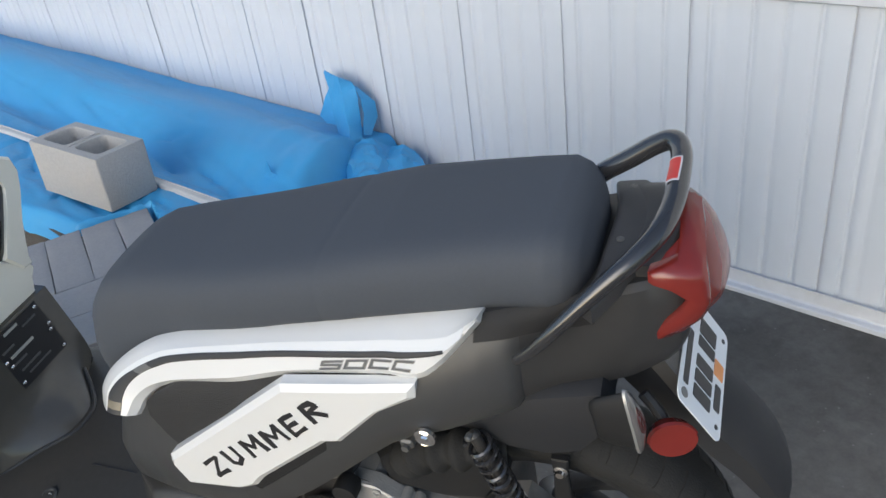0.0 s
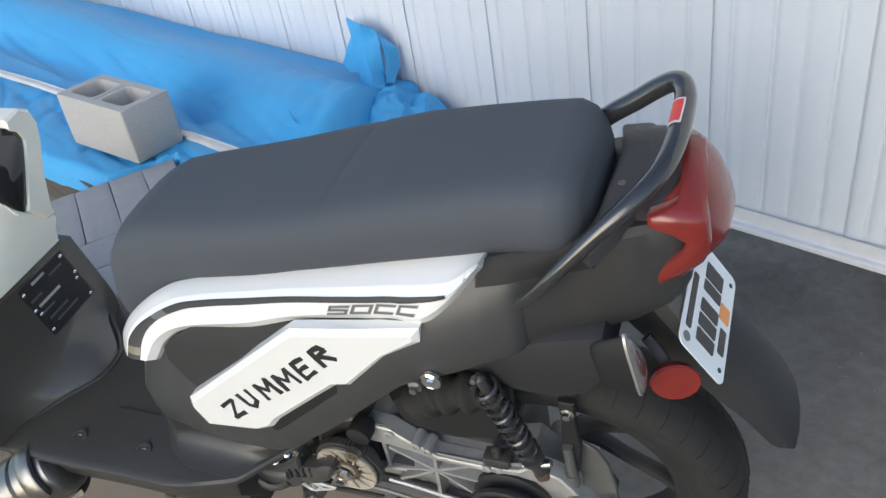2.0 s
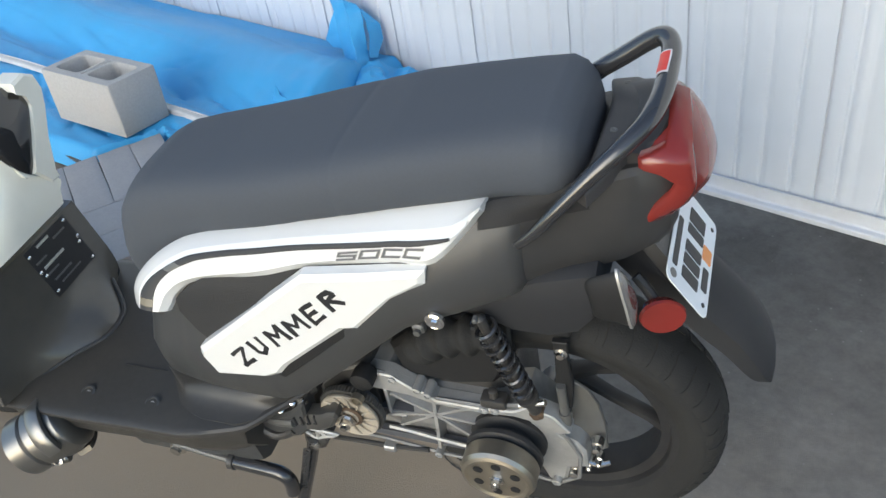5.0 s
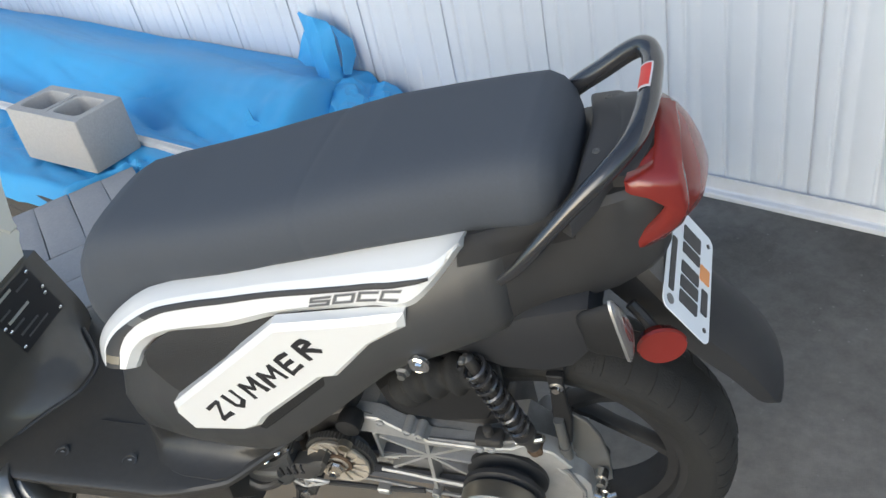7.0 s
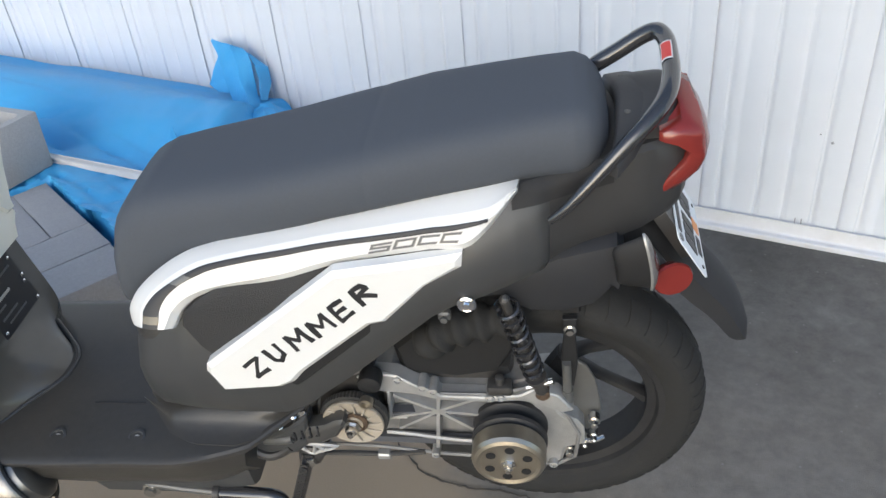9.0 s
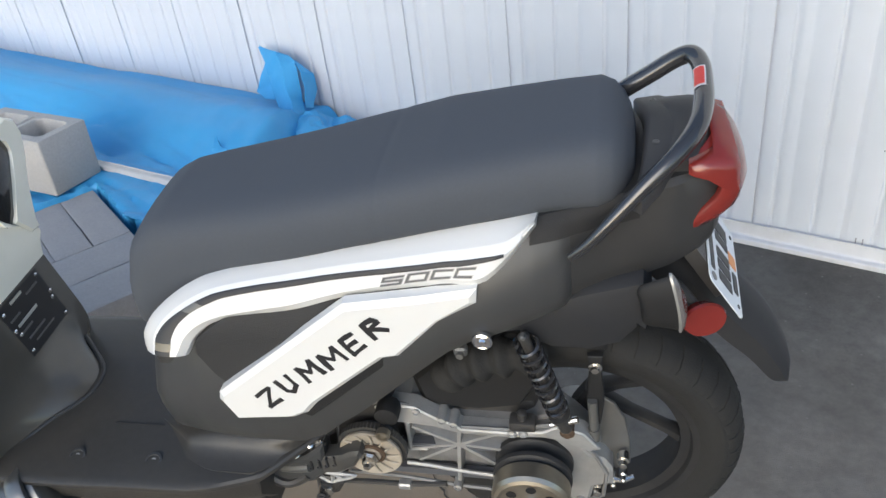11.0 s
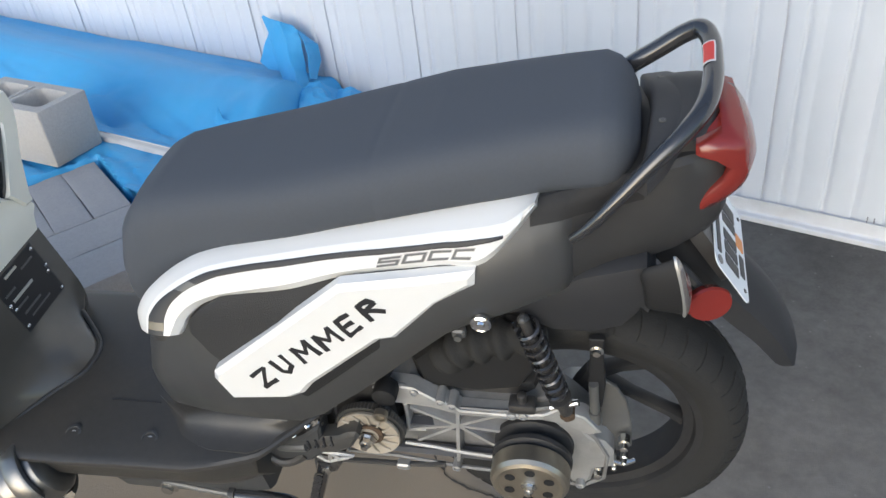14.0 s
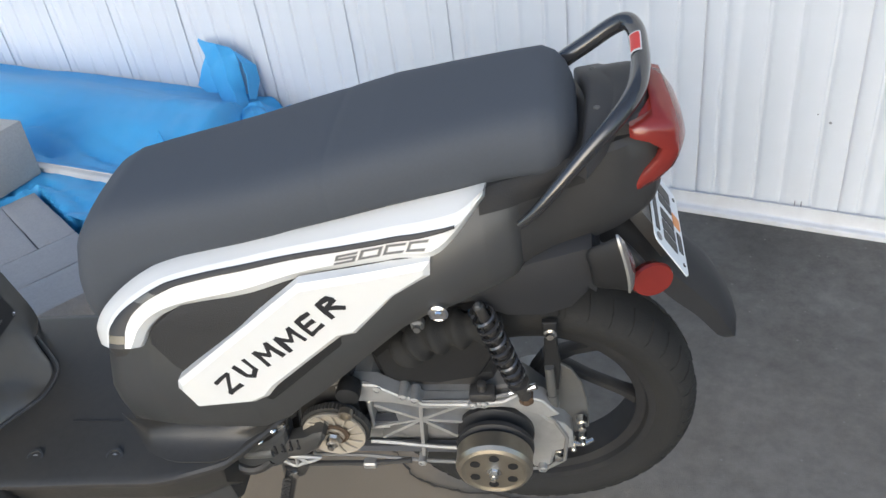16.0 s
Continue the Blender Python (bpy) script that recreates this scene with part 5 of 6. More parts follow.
turned(bm, VC + Vector((0, 0.030, 0)), (0, 1, 0), [(0, 0.045), (0.012, 0.045), (0.022, 0.022), (0.06, 0.022)], 32)
part("drive_face", bm, BELT, var)
bm = bmesh.new()
turned(bm, VC + Vector((0, -0.002, 0)), (0, -1, 0), [(0, 0.017), (0.004, 0.017), (0.004, 0.011), (0.016, 0.011), (0.018, 0.007), (0.024, 0.006)], 6)
part("nut", bm, STEEL, var, "bright hexagon nut")
# starter motor above it
bm = bmesh.new()
turned(bm, (-0.306, -0.135, 0.486), (0, 1, 0), [(0, 0.012), (0.003, 0.020), (0.008, 0.021), (0.026, 0.021), (0.036, 0.018)], 24)
part("starter_motor", bm, INSET, scooter, "black starter motor")
bm = bmesh.new()
turned(bm, (-0.310, -0.145, 0.466), (0, -1, 0), [(0, 0.012), (0.012, 0.012), (0.012, 0.008), (0.004, 0.008)], 16)
part("idler_gear", bm, BELL, scooter)

# driven pulley and clutch bell
CC = Vector((-0.068, -0.150, 0.347))
clutch = new("clutch")
clutch.parent = scooter
bm = bmesh.new()
turned(bm, CC + Vector((0, 0.060, 0)), (0, -1, 0), [(0, 0.060), (0.004, 0.068), (0.014, 0.068), (0.022, 0.050), (0.030, 0.050), (0.038, 0.068), (0.046, 0.068), (0.050, 0.060), (0.058, 0.062)], 40)
part("driven_pulley", bm, PULLEY, clutch, "dark steel driven pulley")
bm = bmesh.new()
turned(bm, CC + Vector((0, 0.004, 0)), (0, -1, 0), [(0, 0.064), (0.002, 0.066), (0.030, 0.066), (0.037, 0.062), (0.040, 0.056), (0.037, 0.050), (0.037, 0.0)], 48)
bell = part("clutch_bell", bm, BELL, clutch, "worn brassy steel clutch bell", sharp=25)
for k in range(6):
    bm = bmesh.new()
    a = radians(60 * k + 25)
    turned(bm, CC + Vector((0.037 * math.cos(a), -0.0335, 0.037 * math.sin(a))), (0, -1, 0), [(0, 0.0088), (0.0005, 0.0088)], 14)
    part("hole", bm, INSET, clutch)
bm = bmesh.new()
turned(bm, CC + Vector((0, -0.033, 0)), (0, -1, 0), [(0, 0.014), (0.003, 0.014), (0.003, 0.009), (0.012, 0.009), (0.014, 0.005), (0.019, 0.005)], 6)
part("nut", bm, STEEL, clutch)
# belt between the pulleys
bm = bmesh.new()
loop = []
for c, r, a0, a1 in ((VC + Vector((0, 0, -0.066)), 0.045, 80, 280), (CC + Vector((0, 0, -0.012)), 0.050, 280, 440)):
    for a in np.linspace(a0, a1, 18):
        loop.append((c.x + r * math.cos(radians(a)), c.z + r * math.sin(radians(a))))
cx, cz = sum(p[0] for p in loop) / len(loop), sum(p[1] for p in loop) / len(loop)
loft(bm, [[(x, -0.102, z), (x, -0.084, z), (x + (cx - x) * 0.03, -0.086, z + (cz - z) * 0.3), (x + (cx - x) * 0.03, -0.100, z + (cz - z) * 0.3)] for x, z in loop + loop[:1]], caps=False)
part("drive_belt", bm, BELT, scooter, "grey rubber drive belt")

# shock absorber
sh = new("shock_absorber")
sh.parent = scooter
ST, SB = Vector((-0.064, -0.128, 0.696)), Vector((-0.008, -0.102, 0.441))
bm = bmesh.new()
ax = SB - ST
u, v = axes(ax)
turns, N = 9.5, 150
tube(bm, [ST + ax * (0.06 + 0.72 * i / N) + (u * math.cos(2 * math.pi * turns * i / N) + v * math.sin(2 * math.pi * turns * i / N)) * 0.0165 for i in range(N + 1)], 0.0035, 6, 1)
part("spring", bm, RAIL, sh, "black coil spring")
bm = bmesh.new()
L = ax.length
turned(bm, ST, ax, [(0, 0.004), (0.006, 0.009), (0.010, 0.009), (0.010, 0.008), (L * 0.5, 0.008), (L * 0.5, 0.011), (L * 0.80, 0.011), (L * 0.80, 0.019), (L * 0.83, 0.019), (L * 0.86, 0.012), (L * 0.97, 0.011)], 20)
part("damper", bm, BLACK, sh)
bm = bmesh.new()
turned(bm, SB + Vector((0, 0.02, 0)), (0, -1, 0), [(0, 0.0125), (0.026, 0.0125), (0.028, 0.009), (0.032, 0.006)], 16)
part("eye", bm, RUST, sh, "rusty lower eye")
bm = bmesh.new()
turned(bm, SB + Vector((-0.004, -0.004, 0.028)), (0.9, 0, 0.35), [(-0.024, 0.006), (0.024, 0.006)], 10)
part("collar", bm, STEEL, sh)
bm = bmesh.new()
turned(bm, ST + Vector((0.004, -0.016, 0.014)), (0, -1, 0), [(0, 0.0045), (0.008, 0.0045), (0.010, 0.003)], 12)
part("bolt", bm, DULL, sh)

# air box and its ribbed snorkel
air = new("air_box")
air.parent = scooter
bm = bmesh.new()
loft(bm, [[(x, y0 + 0.0, z) for x, z in ((-0.26 + e, 0.45 + e), (-0.27 + e, 0.52), (-0.20, 0.585 - e), (-0.10, 0.625 - e), (-0.045 - e, 0.60), (-0.05 - e, 0.52), (-0.09, 0.455 + e), (-0.16, 0.44 + e))] for y0, e in ((-0.074, 0.012), (-0.062, 0.0), (0.08, 0.0), (0.09, 0.01))])
part("box", bm, INSET, air, "black plastic air box")
bm = bmesh.new()
tube(bm, [(-0.205, -0.060, 0.520), (-0.195, -0.082, 0.552), (-0.165, -0.088, 0.578), (-0.120, -0.088, 0.596), (-0.075, -0.086, 0.606), (-0.04, -0.075, 0.606)], lambda t: 0.029 + 0.0055 * math.sin(t * 40) * (0.1 < t < 0.95), 18, 16)
part("bellows", bm, RUBBER, air, "ribbed black rubber bellows")

# ---- floorboard and front ----
# x, edge half width, edge height, bottom
FLOOR = [(-1.06, 0.266, 0.414, 0.300), (-0.98, 0.267, 0.415, 0.288), (-0.87, 0.267, 0.417, 0.284), (-0.756, 0.262, 0.418, 0.284), (-0.636, 0.260, 0.419, 0.286), (-0.59, 0.250, 0.420, 0.290), (-0.535, 0.232, 0.421, 0.296), (-0.530, 0.230, 0.421, 0.39), (-0.51, 0.222, 0.422, 0.405), (-0.475, 0.187, 0.428, 0.415), (-0.44, 0.155, 0.434, 0.418), (-0.41, 0.125, 0.440, 0.425)]
bm = bmesh.new()
rings = []
for x in sorted(list(np.linspace(-1.06, -0.41, 32)) + [-0.535, -0.530]):
    w, ze, zb = interp(x, FLOOR)
    prof = [(0.0, 0.430), (w - 0.045, 0.430), (w - 0.016, ze + 0.007), (w - 0.006, ze + 0.005), (w - 0.001, ze + 0.001), (w, ze - 0.006), (w - 0.006, ze - 0.009), (w - 0.012, ze - 0.013), (w - 0.016, max(ze - 0.06, zb + 0.004)), (w - 0.058, zb), (0.0, zb)]
    far = (w - 0.116) / w
    rings.append([(x, -a, z) for a, z in prof] + [(x, a * far, z) for a, z in prof[-2:0:-1]])
loft(bm, rings)
floor_ob = part("floorboard", bm, MAT, scooter, "dark plastic floorboard", sharp=28)
for x, y, z in ((-0.722, -0.210, 0.4292), (-0.873, -0.212, 0.4292)):
    bm = bmesh.new()
    turned(bm, (x, y, z - 0.006), (0, -0.25, 1), [(0, 0.013), (0.007, 0.016), (0.008, 0.012), (0.003, 0.010), (0.003, 0.0)], 18)
    part("bolt_cup", bm, BODY, floor_ob)
    bm = bmesh.new()
    turned(bm, (x, y, z - 0.004), (0, -0.35, 1), [(0, 0.006), (0.004, 0.006)], 8)
    part("bolt", bm, SILVER, floor_ob)
# rounded dark panel that closes the space under the seat's nose
bm = bmesh.new()
rings = []
for z, dx, w in ((0.422, 0.0, 0.140), (0.428, 0.0, 0.140), (0.440, 0.006, 0.142), (0.48, 0.014, 0.146), (0.56, 0.026, 0.148), (0.64, 0.040, 0.135), (0.70, 0.055, 0.11)):
    half = [(-0.655, 1.0), (-0.690, 1.0), (-0.712, 0.955), (-0.733, 0.80), (-0.750, 0.52), (-0.760, 0.2)]
    rings.append([(x + dx, -w * k, z) for x, k in half] + [(x + dx, w * k, z) for x, k in half[::-1]])
loft(bm, rings)
part("under_seat_panel", bm, BLACK, scooter, "dark plastic panel under the seat", sharp=40)
# raised step that carries the body along the floor's rear
bm = bmesh.new()
rings = []
for x in np.linspace(-0.745, -0.415, 34):
    k = min(1.0, max(0.0, (x + 0.745) / 0.15))
    k = k * k * (3 - 2 * k)
    wf = interp(x, FLOOR)[0]
    w = min(0.120 + 0.050 * min(1.0, (x + 0.745) / 0.08), wf - 0.012)
    k2 = min(k, (wf - 0.010 - w) / 0.052)
    top = 0.4315 + 0.030 * k
    rise = top - 0.4300
    prof = [(0.0, top), (w * 0.96, top), (w + 0.003 * k2, top - 0.12 * rise), (w + 0.010 * k2, 0.430 + 0.56 * rise), (w + 0.020 * k2, 0.430 + 0.28 * rise), (w + 0.034 * k2, 0.430 + 0.10 * rise), (w + 0.052 * k2, 0.4300), (w + 0.053 * k2, 0.420), (0, 0.420)]
    rings.append([(x, -a, z) for a, z in prof] + [(x, min(a, wf - 0.126), z) for a, z in prof[-2:0:-1]])
loft(bm, rings)
part("step", bm, MAT, floor_ob, "dark plastic step", sharp=60)
# raised lip where the leg shield meets the floor
bm = bmesh.new()
tube(bm, [(-1.003, 0.060, 0.45), (-0.968, 0.030, 0.434), (-0.934, -0.004, 0.430), (-0.922, -0.035, 0.430), (-0.924, -0.073, 0.430), (-0.940, -0.100, 0.430), (-0.970, -0.141, 0.430), (-1.014, -0.213, 0.424), (-1.034, -0.250, 0.416)], 0.0045, 8, 5)
part("lip", bm, BODY, floor_ob)
bm = bmesh.new()
box(bm, -0.835, -0.736, -0.1365, -0.1345, 0.4285, 0.4315)
part("joint_line", bm, INK, floor_ob)
# belly pan
bm = bmesh.new()
loft(bm, [[(x, -0.02 + s * w, z) for s, w, z in ((-1, 0.175, zt), (-1, 0.170, zb + 0.015), (-1, 0.15, zb), (1, 0.15, zb), (1, 0.17, zb + 0.015), (1, 0.175, zt))] for x, zt, zb in ((-1.02, 0.33, 0.245), (-0.88, 0.33, 0.245), (-0.86, 0.33, 0.215), (-0.70, 0.33, 0.218), (-0.58, 0.34, 0.24), (-0.55, 0.36, 0.25))])
part("belly_pan", bm, BODY, scooter, "grey belly pan")
# under-floor flank between the floor and the engine
bm = bmesh.new()
plate(bm, [(-0.60, 0.345), (-0.53, 0.365), (-0.46, 0.405), (-0.42, 0.44), (-0.43, 0.36), (-0.46, 0.33), (-0.58, 0.30)], lambda x, z: -0.165, (0, 1, 0), 0.04, 0.006)
part("flank", bm, BODY, scooter)
# carburettor heat shield and linkage beside the variator
link = new("kick_start")
link.parent = scooter
bm = bmesh.new()
plate(bm, [(-0.460, 0.396), (-0.464, 0.355), (-0.430, 0.358), (-0.402, 0.366), (-0.372, 0.390), (-0.350, 0.426), (-0.354, 0.438), (-0.372, 0.432), (-0.390, 0.418), (-0.425, 0.405)], lambda x, z: -0.172 - 0.10 * (x + 0.36) * (x < -0.36), (0, 1, 0), 0.03, 0.006)
cover = part("cover", bm, DARKMETAL, link, "dark grey ribbed cover")
for k in range(4):
    bm = bmesh.new()
    x, z = -0.452 + 0.0155 * k, 0.381 + 0.0055 * k
    box(bm, x - 0.0022, x + 0.0022, -0.1685, -0.156, z - 0.008, z + 0.014, 0.001)
    box(bm, x - 0.007, x, -0.1685, -0.156, z - 0.010, z - 0.007, 0.001)
    part("slot", bm, INK, cover)
bm = bmesh.new()
tube(bm, [(-0.552, -0.150, 0.356), (-0.538, -0.165, 0.338), (-0.515, -0.168, 0.326), (-0.492, -0.165, 0.330), (-0.470, -0.160, 0.345)], 0.009, 8, 5)
part("hose", bm, BLACK, link)
bm = bmesh.new()
tube(bm, [(-0.515, -0.158, 0.362), (-0.49, -0.162, 0.368), (-0.458, -0.164, 0.376)], 0.0095, 10, 3)
part("sleeve", bm, DULL, link)
bm = bmesh.new()
tube(bm, [(-0.466, -0.150, 0.345), (-0.428, -0.150, 0.342), (-0.385, -0.150, 0.338), (-0.420, -0.150, 0.322), (-0.440, -0.150, 0.316), (-0.466, -0.150, 0.345)], 0.0042, 6, 2)
tube(bm, [(-0.428, -0.150, 0.342), (-0.432, -0.150, 0.318)], 0.004, 6, 1)
tube(bm, [(-0.428, -0.150, 0.342), (-0.412, -0.150, 0.326)], 0.004, 6, 1)
part("web", bm, ALLOY, link, "pale cast web")
for p, d in (((-0.478, -0.160, 0.402), (0.3, -0.4, 1)), ((-0.448, -0.155, 0.425), (0.2, -0.3, 1)), ((-0.430, -0.150, 0.428), (1, 0, 0.6))):
    bm = bmesh.new()
    turned(bm, p, d, [(-0.008, 0.007), (0.008, 0.007), (0.010, 0.004)], 8)
    part("fitting", bm, STEEL, link)
# fold-down pedal, a bar with a bent end
bm = bmesh.new()
tube(bm, [(-0.775, -0.185, 0.250), (-0.70, -0.190, 0.243), (-0.615, -0.194, 0.240)], 0.0075, 10, 4)
lever = part("foot_lever", bm, DULL, scooter, "worn grey steel foot lever")
bm = bmesh.new()
tube(bm, [(-0.632, -0.194, 0.240), (-0.57, -0.197, 0.243), (-0.525, -0.199, 0.244), (-0.507, -0.200, 0.236), (-0.502, -0.200, 0.215), (-0.508, -0.200, 0.180)], 0.0145, 12, 6)
part("pedal", bm, RAIL, lever, "black tubular pedal")
bm = bmesh.new()
turned(bm, (-0.637, -0.194, 0.240), (1, 0, 0.03), [(0, 0.010), (0.002, 0.018), (0.014, 0.018), (0.016, 0.012)], 12)
part("collar", bm, BLACK, lever)
bm = bmesh.new()
turned(bm, (-0.77, -0.17, 0.235), (0, -1, 0), [(0, 0.02), (0.02, 0.02), (0.022, 0.012), (0.03, 0.012)], 8)
part("lever_pivot", bm, STEEL, scooter)
# side stand, with its spring
stand = new("side_stand")
stand.parent = scooter
bm = bmesh.new()
tube(bm, [(-0.445, -0.150, 0.312), (-0.465, -0.158, 0.250), (-0.50, -0.185, 0.150), (-0.535, -0.225, 0.040)], 0.0125, 10, 4)
box(bm, -0.575, -0.505, -0.255, -0.205, 0.0255, 0.0345, 0.003)
part("leg", bm, RAIL, stand, "black steel side stand")
bm = bmesh.new()
N = 90
tube(bm, [Vector((-0.452 - 0.05 * i / N, -0.172 - 0.018 * i / N, 0.30 - 0.15 * i / N)) + Vector((math.cos(2 * math.pi * 16 * i / N), 0, math.sin(2 * math.pi * 16 * i / N))) * 0.007 for i in range(N + 1)], 0.0022, 5, 1)
part("spring", bm, BLACK, stand)
bm = bmesh.new()
plate(bm, [(-0.462, 0.330), (-0.420, 0.325), (-0.412, 0.310), (-0.428, 0.282), (-0.448, 0.272), (-0.470, 0.275)], lambda x, z: -0.152, (0, 1, 0), 0.05, 0.004)
part("bracket", bm, BLACK, stand)
bm = bmesh.new()
turned(bm, (-0.443, -0.152, 0.297), (0, -1, 0), [(0, 0.011), (0.010, 0.011), (0.012, 0.006)], 8)
part("bolt", bm, STEEL, stand)
# far-side prop, added unseen: the wheel as fitted to the view clears the ground
prop = new("added_prop_stand")
prop.parent = scooter
bm = bmesh.new()
tube(bm, [(-0.12, 0.085, 0.30), (-0.06, 0.086, 0.15), (-0.03, 0.10, 0.002)], 0.0125, 10, 4)
part("leg", bm, BLACK, prop, "black steel prop leg, added out of sight")
# hidden engine block that ties stand, case and body together
bm = bmesh.new()
box(bm, -0.42, -0.06, -0.06, 0.11, 0.26, 0.46, 0.02, seg=2)
box(bm, -0.60, -0.30, -0.10, 0.10, 0.33, 0.50, 0.02, seg=2)
part("engine_block", bm, BLACK, scooter, "dark dirty engine block")

# leg shield: dark inner panel rising from the floor
def shield_x(y, z):
    """The face of the leg shield: a leaning plane whose foot swells over the floor tunnel."""
    flat = -1.028 - 0.167 * (z - 0.57)
    foot = float(np.interp(y, (-0.275, -0.213, -0.141, -0.100, -0.073, -0.035, -0.004, 0.030, 0.060, 0.104), (-1.036, -1.017, -0.973, -0.943, -0.929, -0.927, -0.937, -0.970, -1.004, -1.025)))
    k = min(1.0, max(0.0, (0.512 - z) / 0.082)) ** 1.7
    return flat + (foot - flat) * k


bm = bmesh.new()
rings = []
for z in np.linspace(0.424, 0.634, 16):
    ring = [(shield_x(y, z), y, z) for y in np.linspace(-0.275, 0.104, 30)]
    rings.append(ring + [(p[0] - 0.04, p[1], p[2]) for p in ring[::-1]])
loft(bm, rings)
shield = part("leg_shield", bm, SHIELD, scooter, "dark plastic leg shield", sharp=50)
# printed label on it, with small bright studs
bm = bmesh.new()
rings = []
for z in np.linspace(0.512, 0.628, 8):
    ring = [(shield_x(y, z) + 0.0012, y, z) for y in np.linspace(-0.058, 0.066, 8)]
    rings.append(ring + [(p[0] - 0.004, p[1], p[2]) for p in ring[::-1]])
loft(bm, rings)
label = part("label", bm, INK, scooter, "black label with faint print")
for y0, y1, z, h, m_ in ((-0.026, 0.009, 0.620, 0.0028, CREAM), (-0.042, 0.018, 0.577, 0.0028, CREAM), (0.014, 0.050, 0.608, 0.002, GREYINK), (-0.050, -0.020, 0.594, 0.002, GREYINK), (-0.046, -0.012, 0.562, 0.002, GREYINK), (-0.040, 0.012, 0.544, 0.002, GREYINK), (-0.030, 0.030, 0.530, 0.0016, GREYINK)):
    bm = bmesh.new()
    x = shield_x(0.0, z)
    box(bm, x - 0.001, x + 0.0025, y0, y1, z - h, z + h)
    part("bar", bm, m_, label)
for y, z in ((0.057, 0.620), (0.061, 0.575), (0.056, 0.563), (0.058, 0.518), (-0.053, 0.616), (-0.055, 0.577), (-0.050, 0.564), (-0.052, 0.524)):
    bm = bmesh.new()
    turned(bm, (shield_x(y, z), y, z), (1, 0, 0), [(0, 0.0045), (0.004, 0.0045), (0.006, 0.002)], 10)
    part("stud", bm, CHROME, shield)


def cowl(outline, x0, depth, mat_, name, parent, lab="", bevel=0.006, slope=0.0):
    """A panel facing rearward: outline points (y, z) at x0, leaning by slope with height, thick towards the front."""
    b = bmesh.new()
    f = [Vector((x0 + slope * (z - 0.8) - 0.25 * (y + 0.05) ** 2, y, z)) for y, z in outline]
    c = sum(f, Vector()) / len(f)
    back = [b.verts.new(p + Vector((-depth, 0, 0))) for p in f]
    m1 = [b.verts.new(p + Vector((-bevel, 0, 0))) for p in f]
    front = [b.verts.new(p + (c - p).normalized() * bevel) for p in f]
    n = len(f)
    for a, d in ((back, m1), (m1, front)):
        for i in range(n):
            b.faces.new((a[i], a[(i + 1) % n], d[(i + 1) % n], d[i]))
    b.faces.new(front)
    b.faces.new(back[::-1])
    return part(name, b, mat_, parent, lab, sharp=20)


# white front cowl round a black pocket
front = new("front_cowl")
front.parent = scooter
cowl([(0.048, 0.745), (0.048, 0.759), (0.076, 0.819), (0.110, 0.875), (0.122, 0.905), (0.119, 0.929), (0.099, 0.944), (0.065, 0.942), (0.060, 0.928), (0.078, 0.914), (0.078, 0.893), (0.048, 0.847), (0.014, 0.797), (0.006, 0.786), (0.030, 0.748)], -0.950, 0.05, WARM_LIT_WHITE, "panel", front, "white front cowl panel", 0.005)


def facet(outline, out, thick, mat_, name, parent, lab="", bevel=0.005):
    """A flat shell panel from its rim, facing the direction out, with an eased edge."""
    n = Vector(out).normalized()
    f = [Vector(p) for p in outline]
    c = sum(f, Vector()) / len(f)
    b = bmesh.new()
    loops = [[p - n * thick for p in f], [p - n * bevel for p in f], [p + (c - p).normalized() * bevel for p in f]]
    loops = [[b.verts.new(p) for p in l] for l in loops]
    k = len(f)
    for a, d in zip(loops, loops[1:]):
        for i in range(k):
            b.faces.new((a[i], a[(i + 1) % k], d[(i + 1) % k], d[i]))
    b.faces.new(loops[2])
    b.faces.new(loops[0][::-1])
    bmesh.ops.recalc_face_normals(b, faces=b.faces)
    return part(name, b, mat_, parent, lab, sharp=20)


# rounded cheek of the cowl, from its rear edge round to the flank, row by row downward
bm = bmesh.new()
rows = [[(-0.955, -0.014, 0.793), (-0.976, -0.023, 0.848), (-0.998, -0.033, 0.904), (-1.028, -0.029, 0.912), (-1.078, -0.057, 0.902)],
        [(-0.955, 0.045, 0.747), (-0.968, -0.036, 0.792), (-0.990, -0.063, 0.813), (-1.020, -0.084, 0.835), (-1.070, -0.116, 0.847)],
        [(-0.955, 0.035, 0.725), (-0.964, -0.078, 0.744), (-0.986, -0.120, 0.755), (-1.016, -0.151, 0.755), (-1.066, -0.188, 0.760)],
        [(-0.955, 0.025, 0.700), (-0.964, -0.111, 0.694), (-0.986, -0.193, 0.681), (-1.016, -0.256, 0.666), (-1.066, -0.292, 0.635)]]
rows = [curve_points(r, 5) for r in rows]
cols = [curve_points(c, 5) for c in zip(*rows)]
loft(bm, [list(c) + [p + Vector((-0.010, 0, 0)) for p in reversed(list(c))] for c in cols])
bmesh.ops.recalc_face_normals(bm, faces=bm.faces)
part("side_panel", bm, WARM_LIT_WHITE, front, "white rounded side panel", sharp=50)


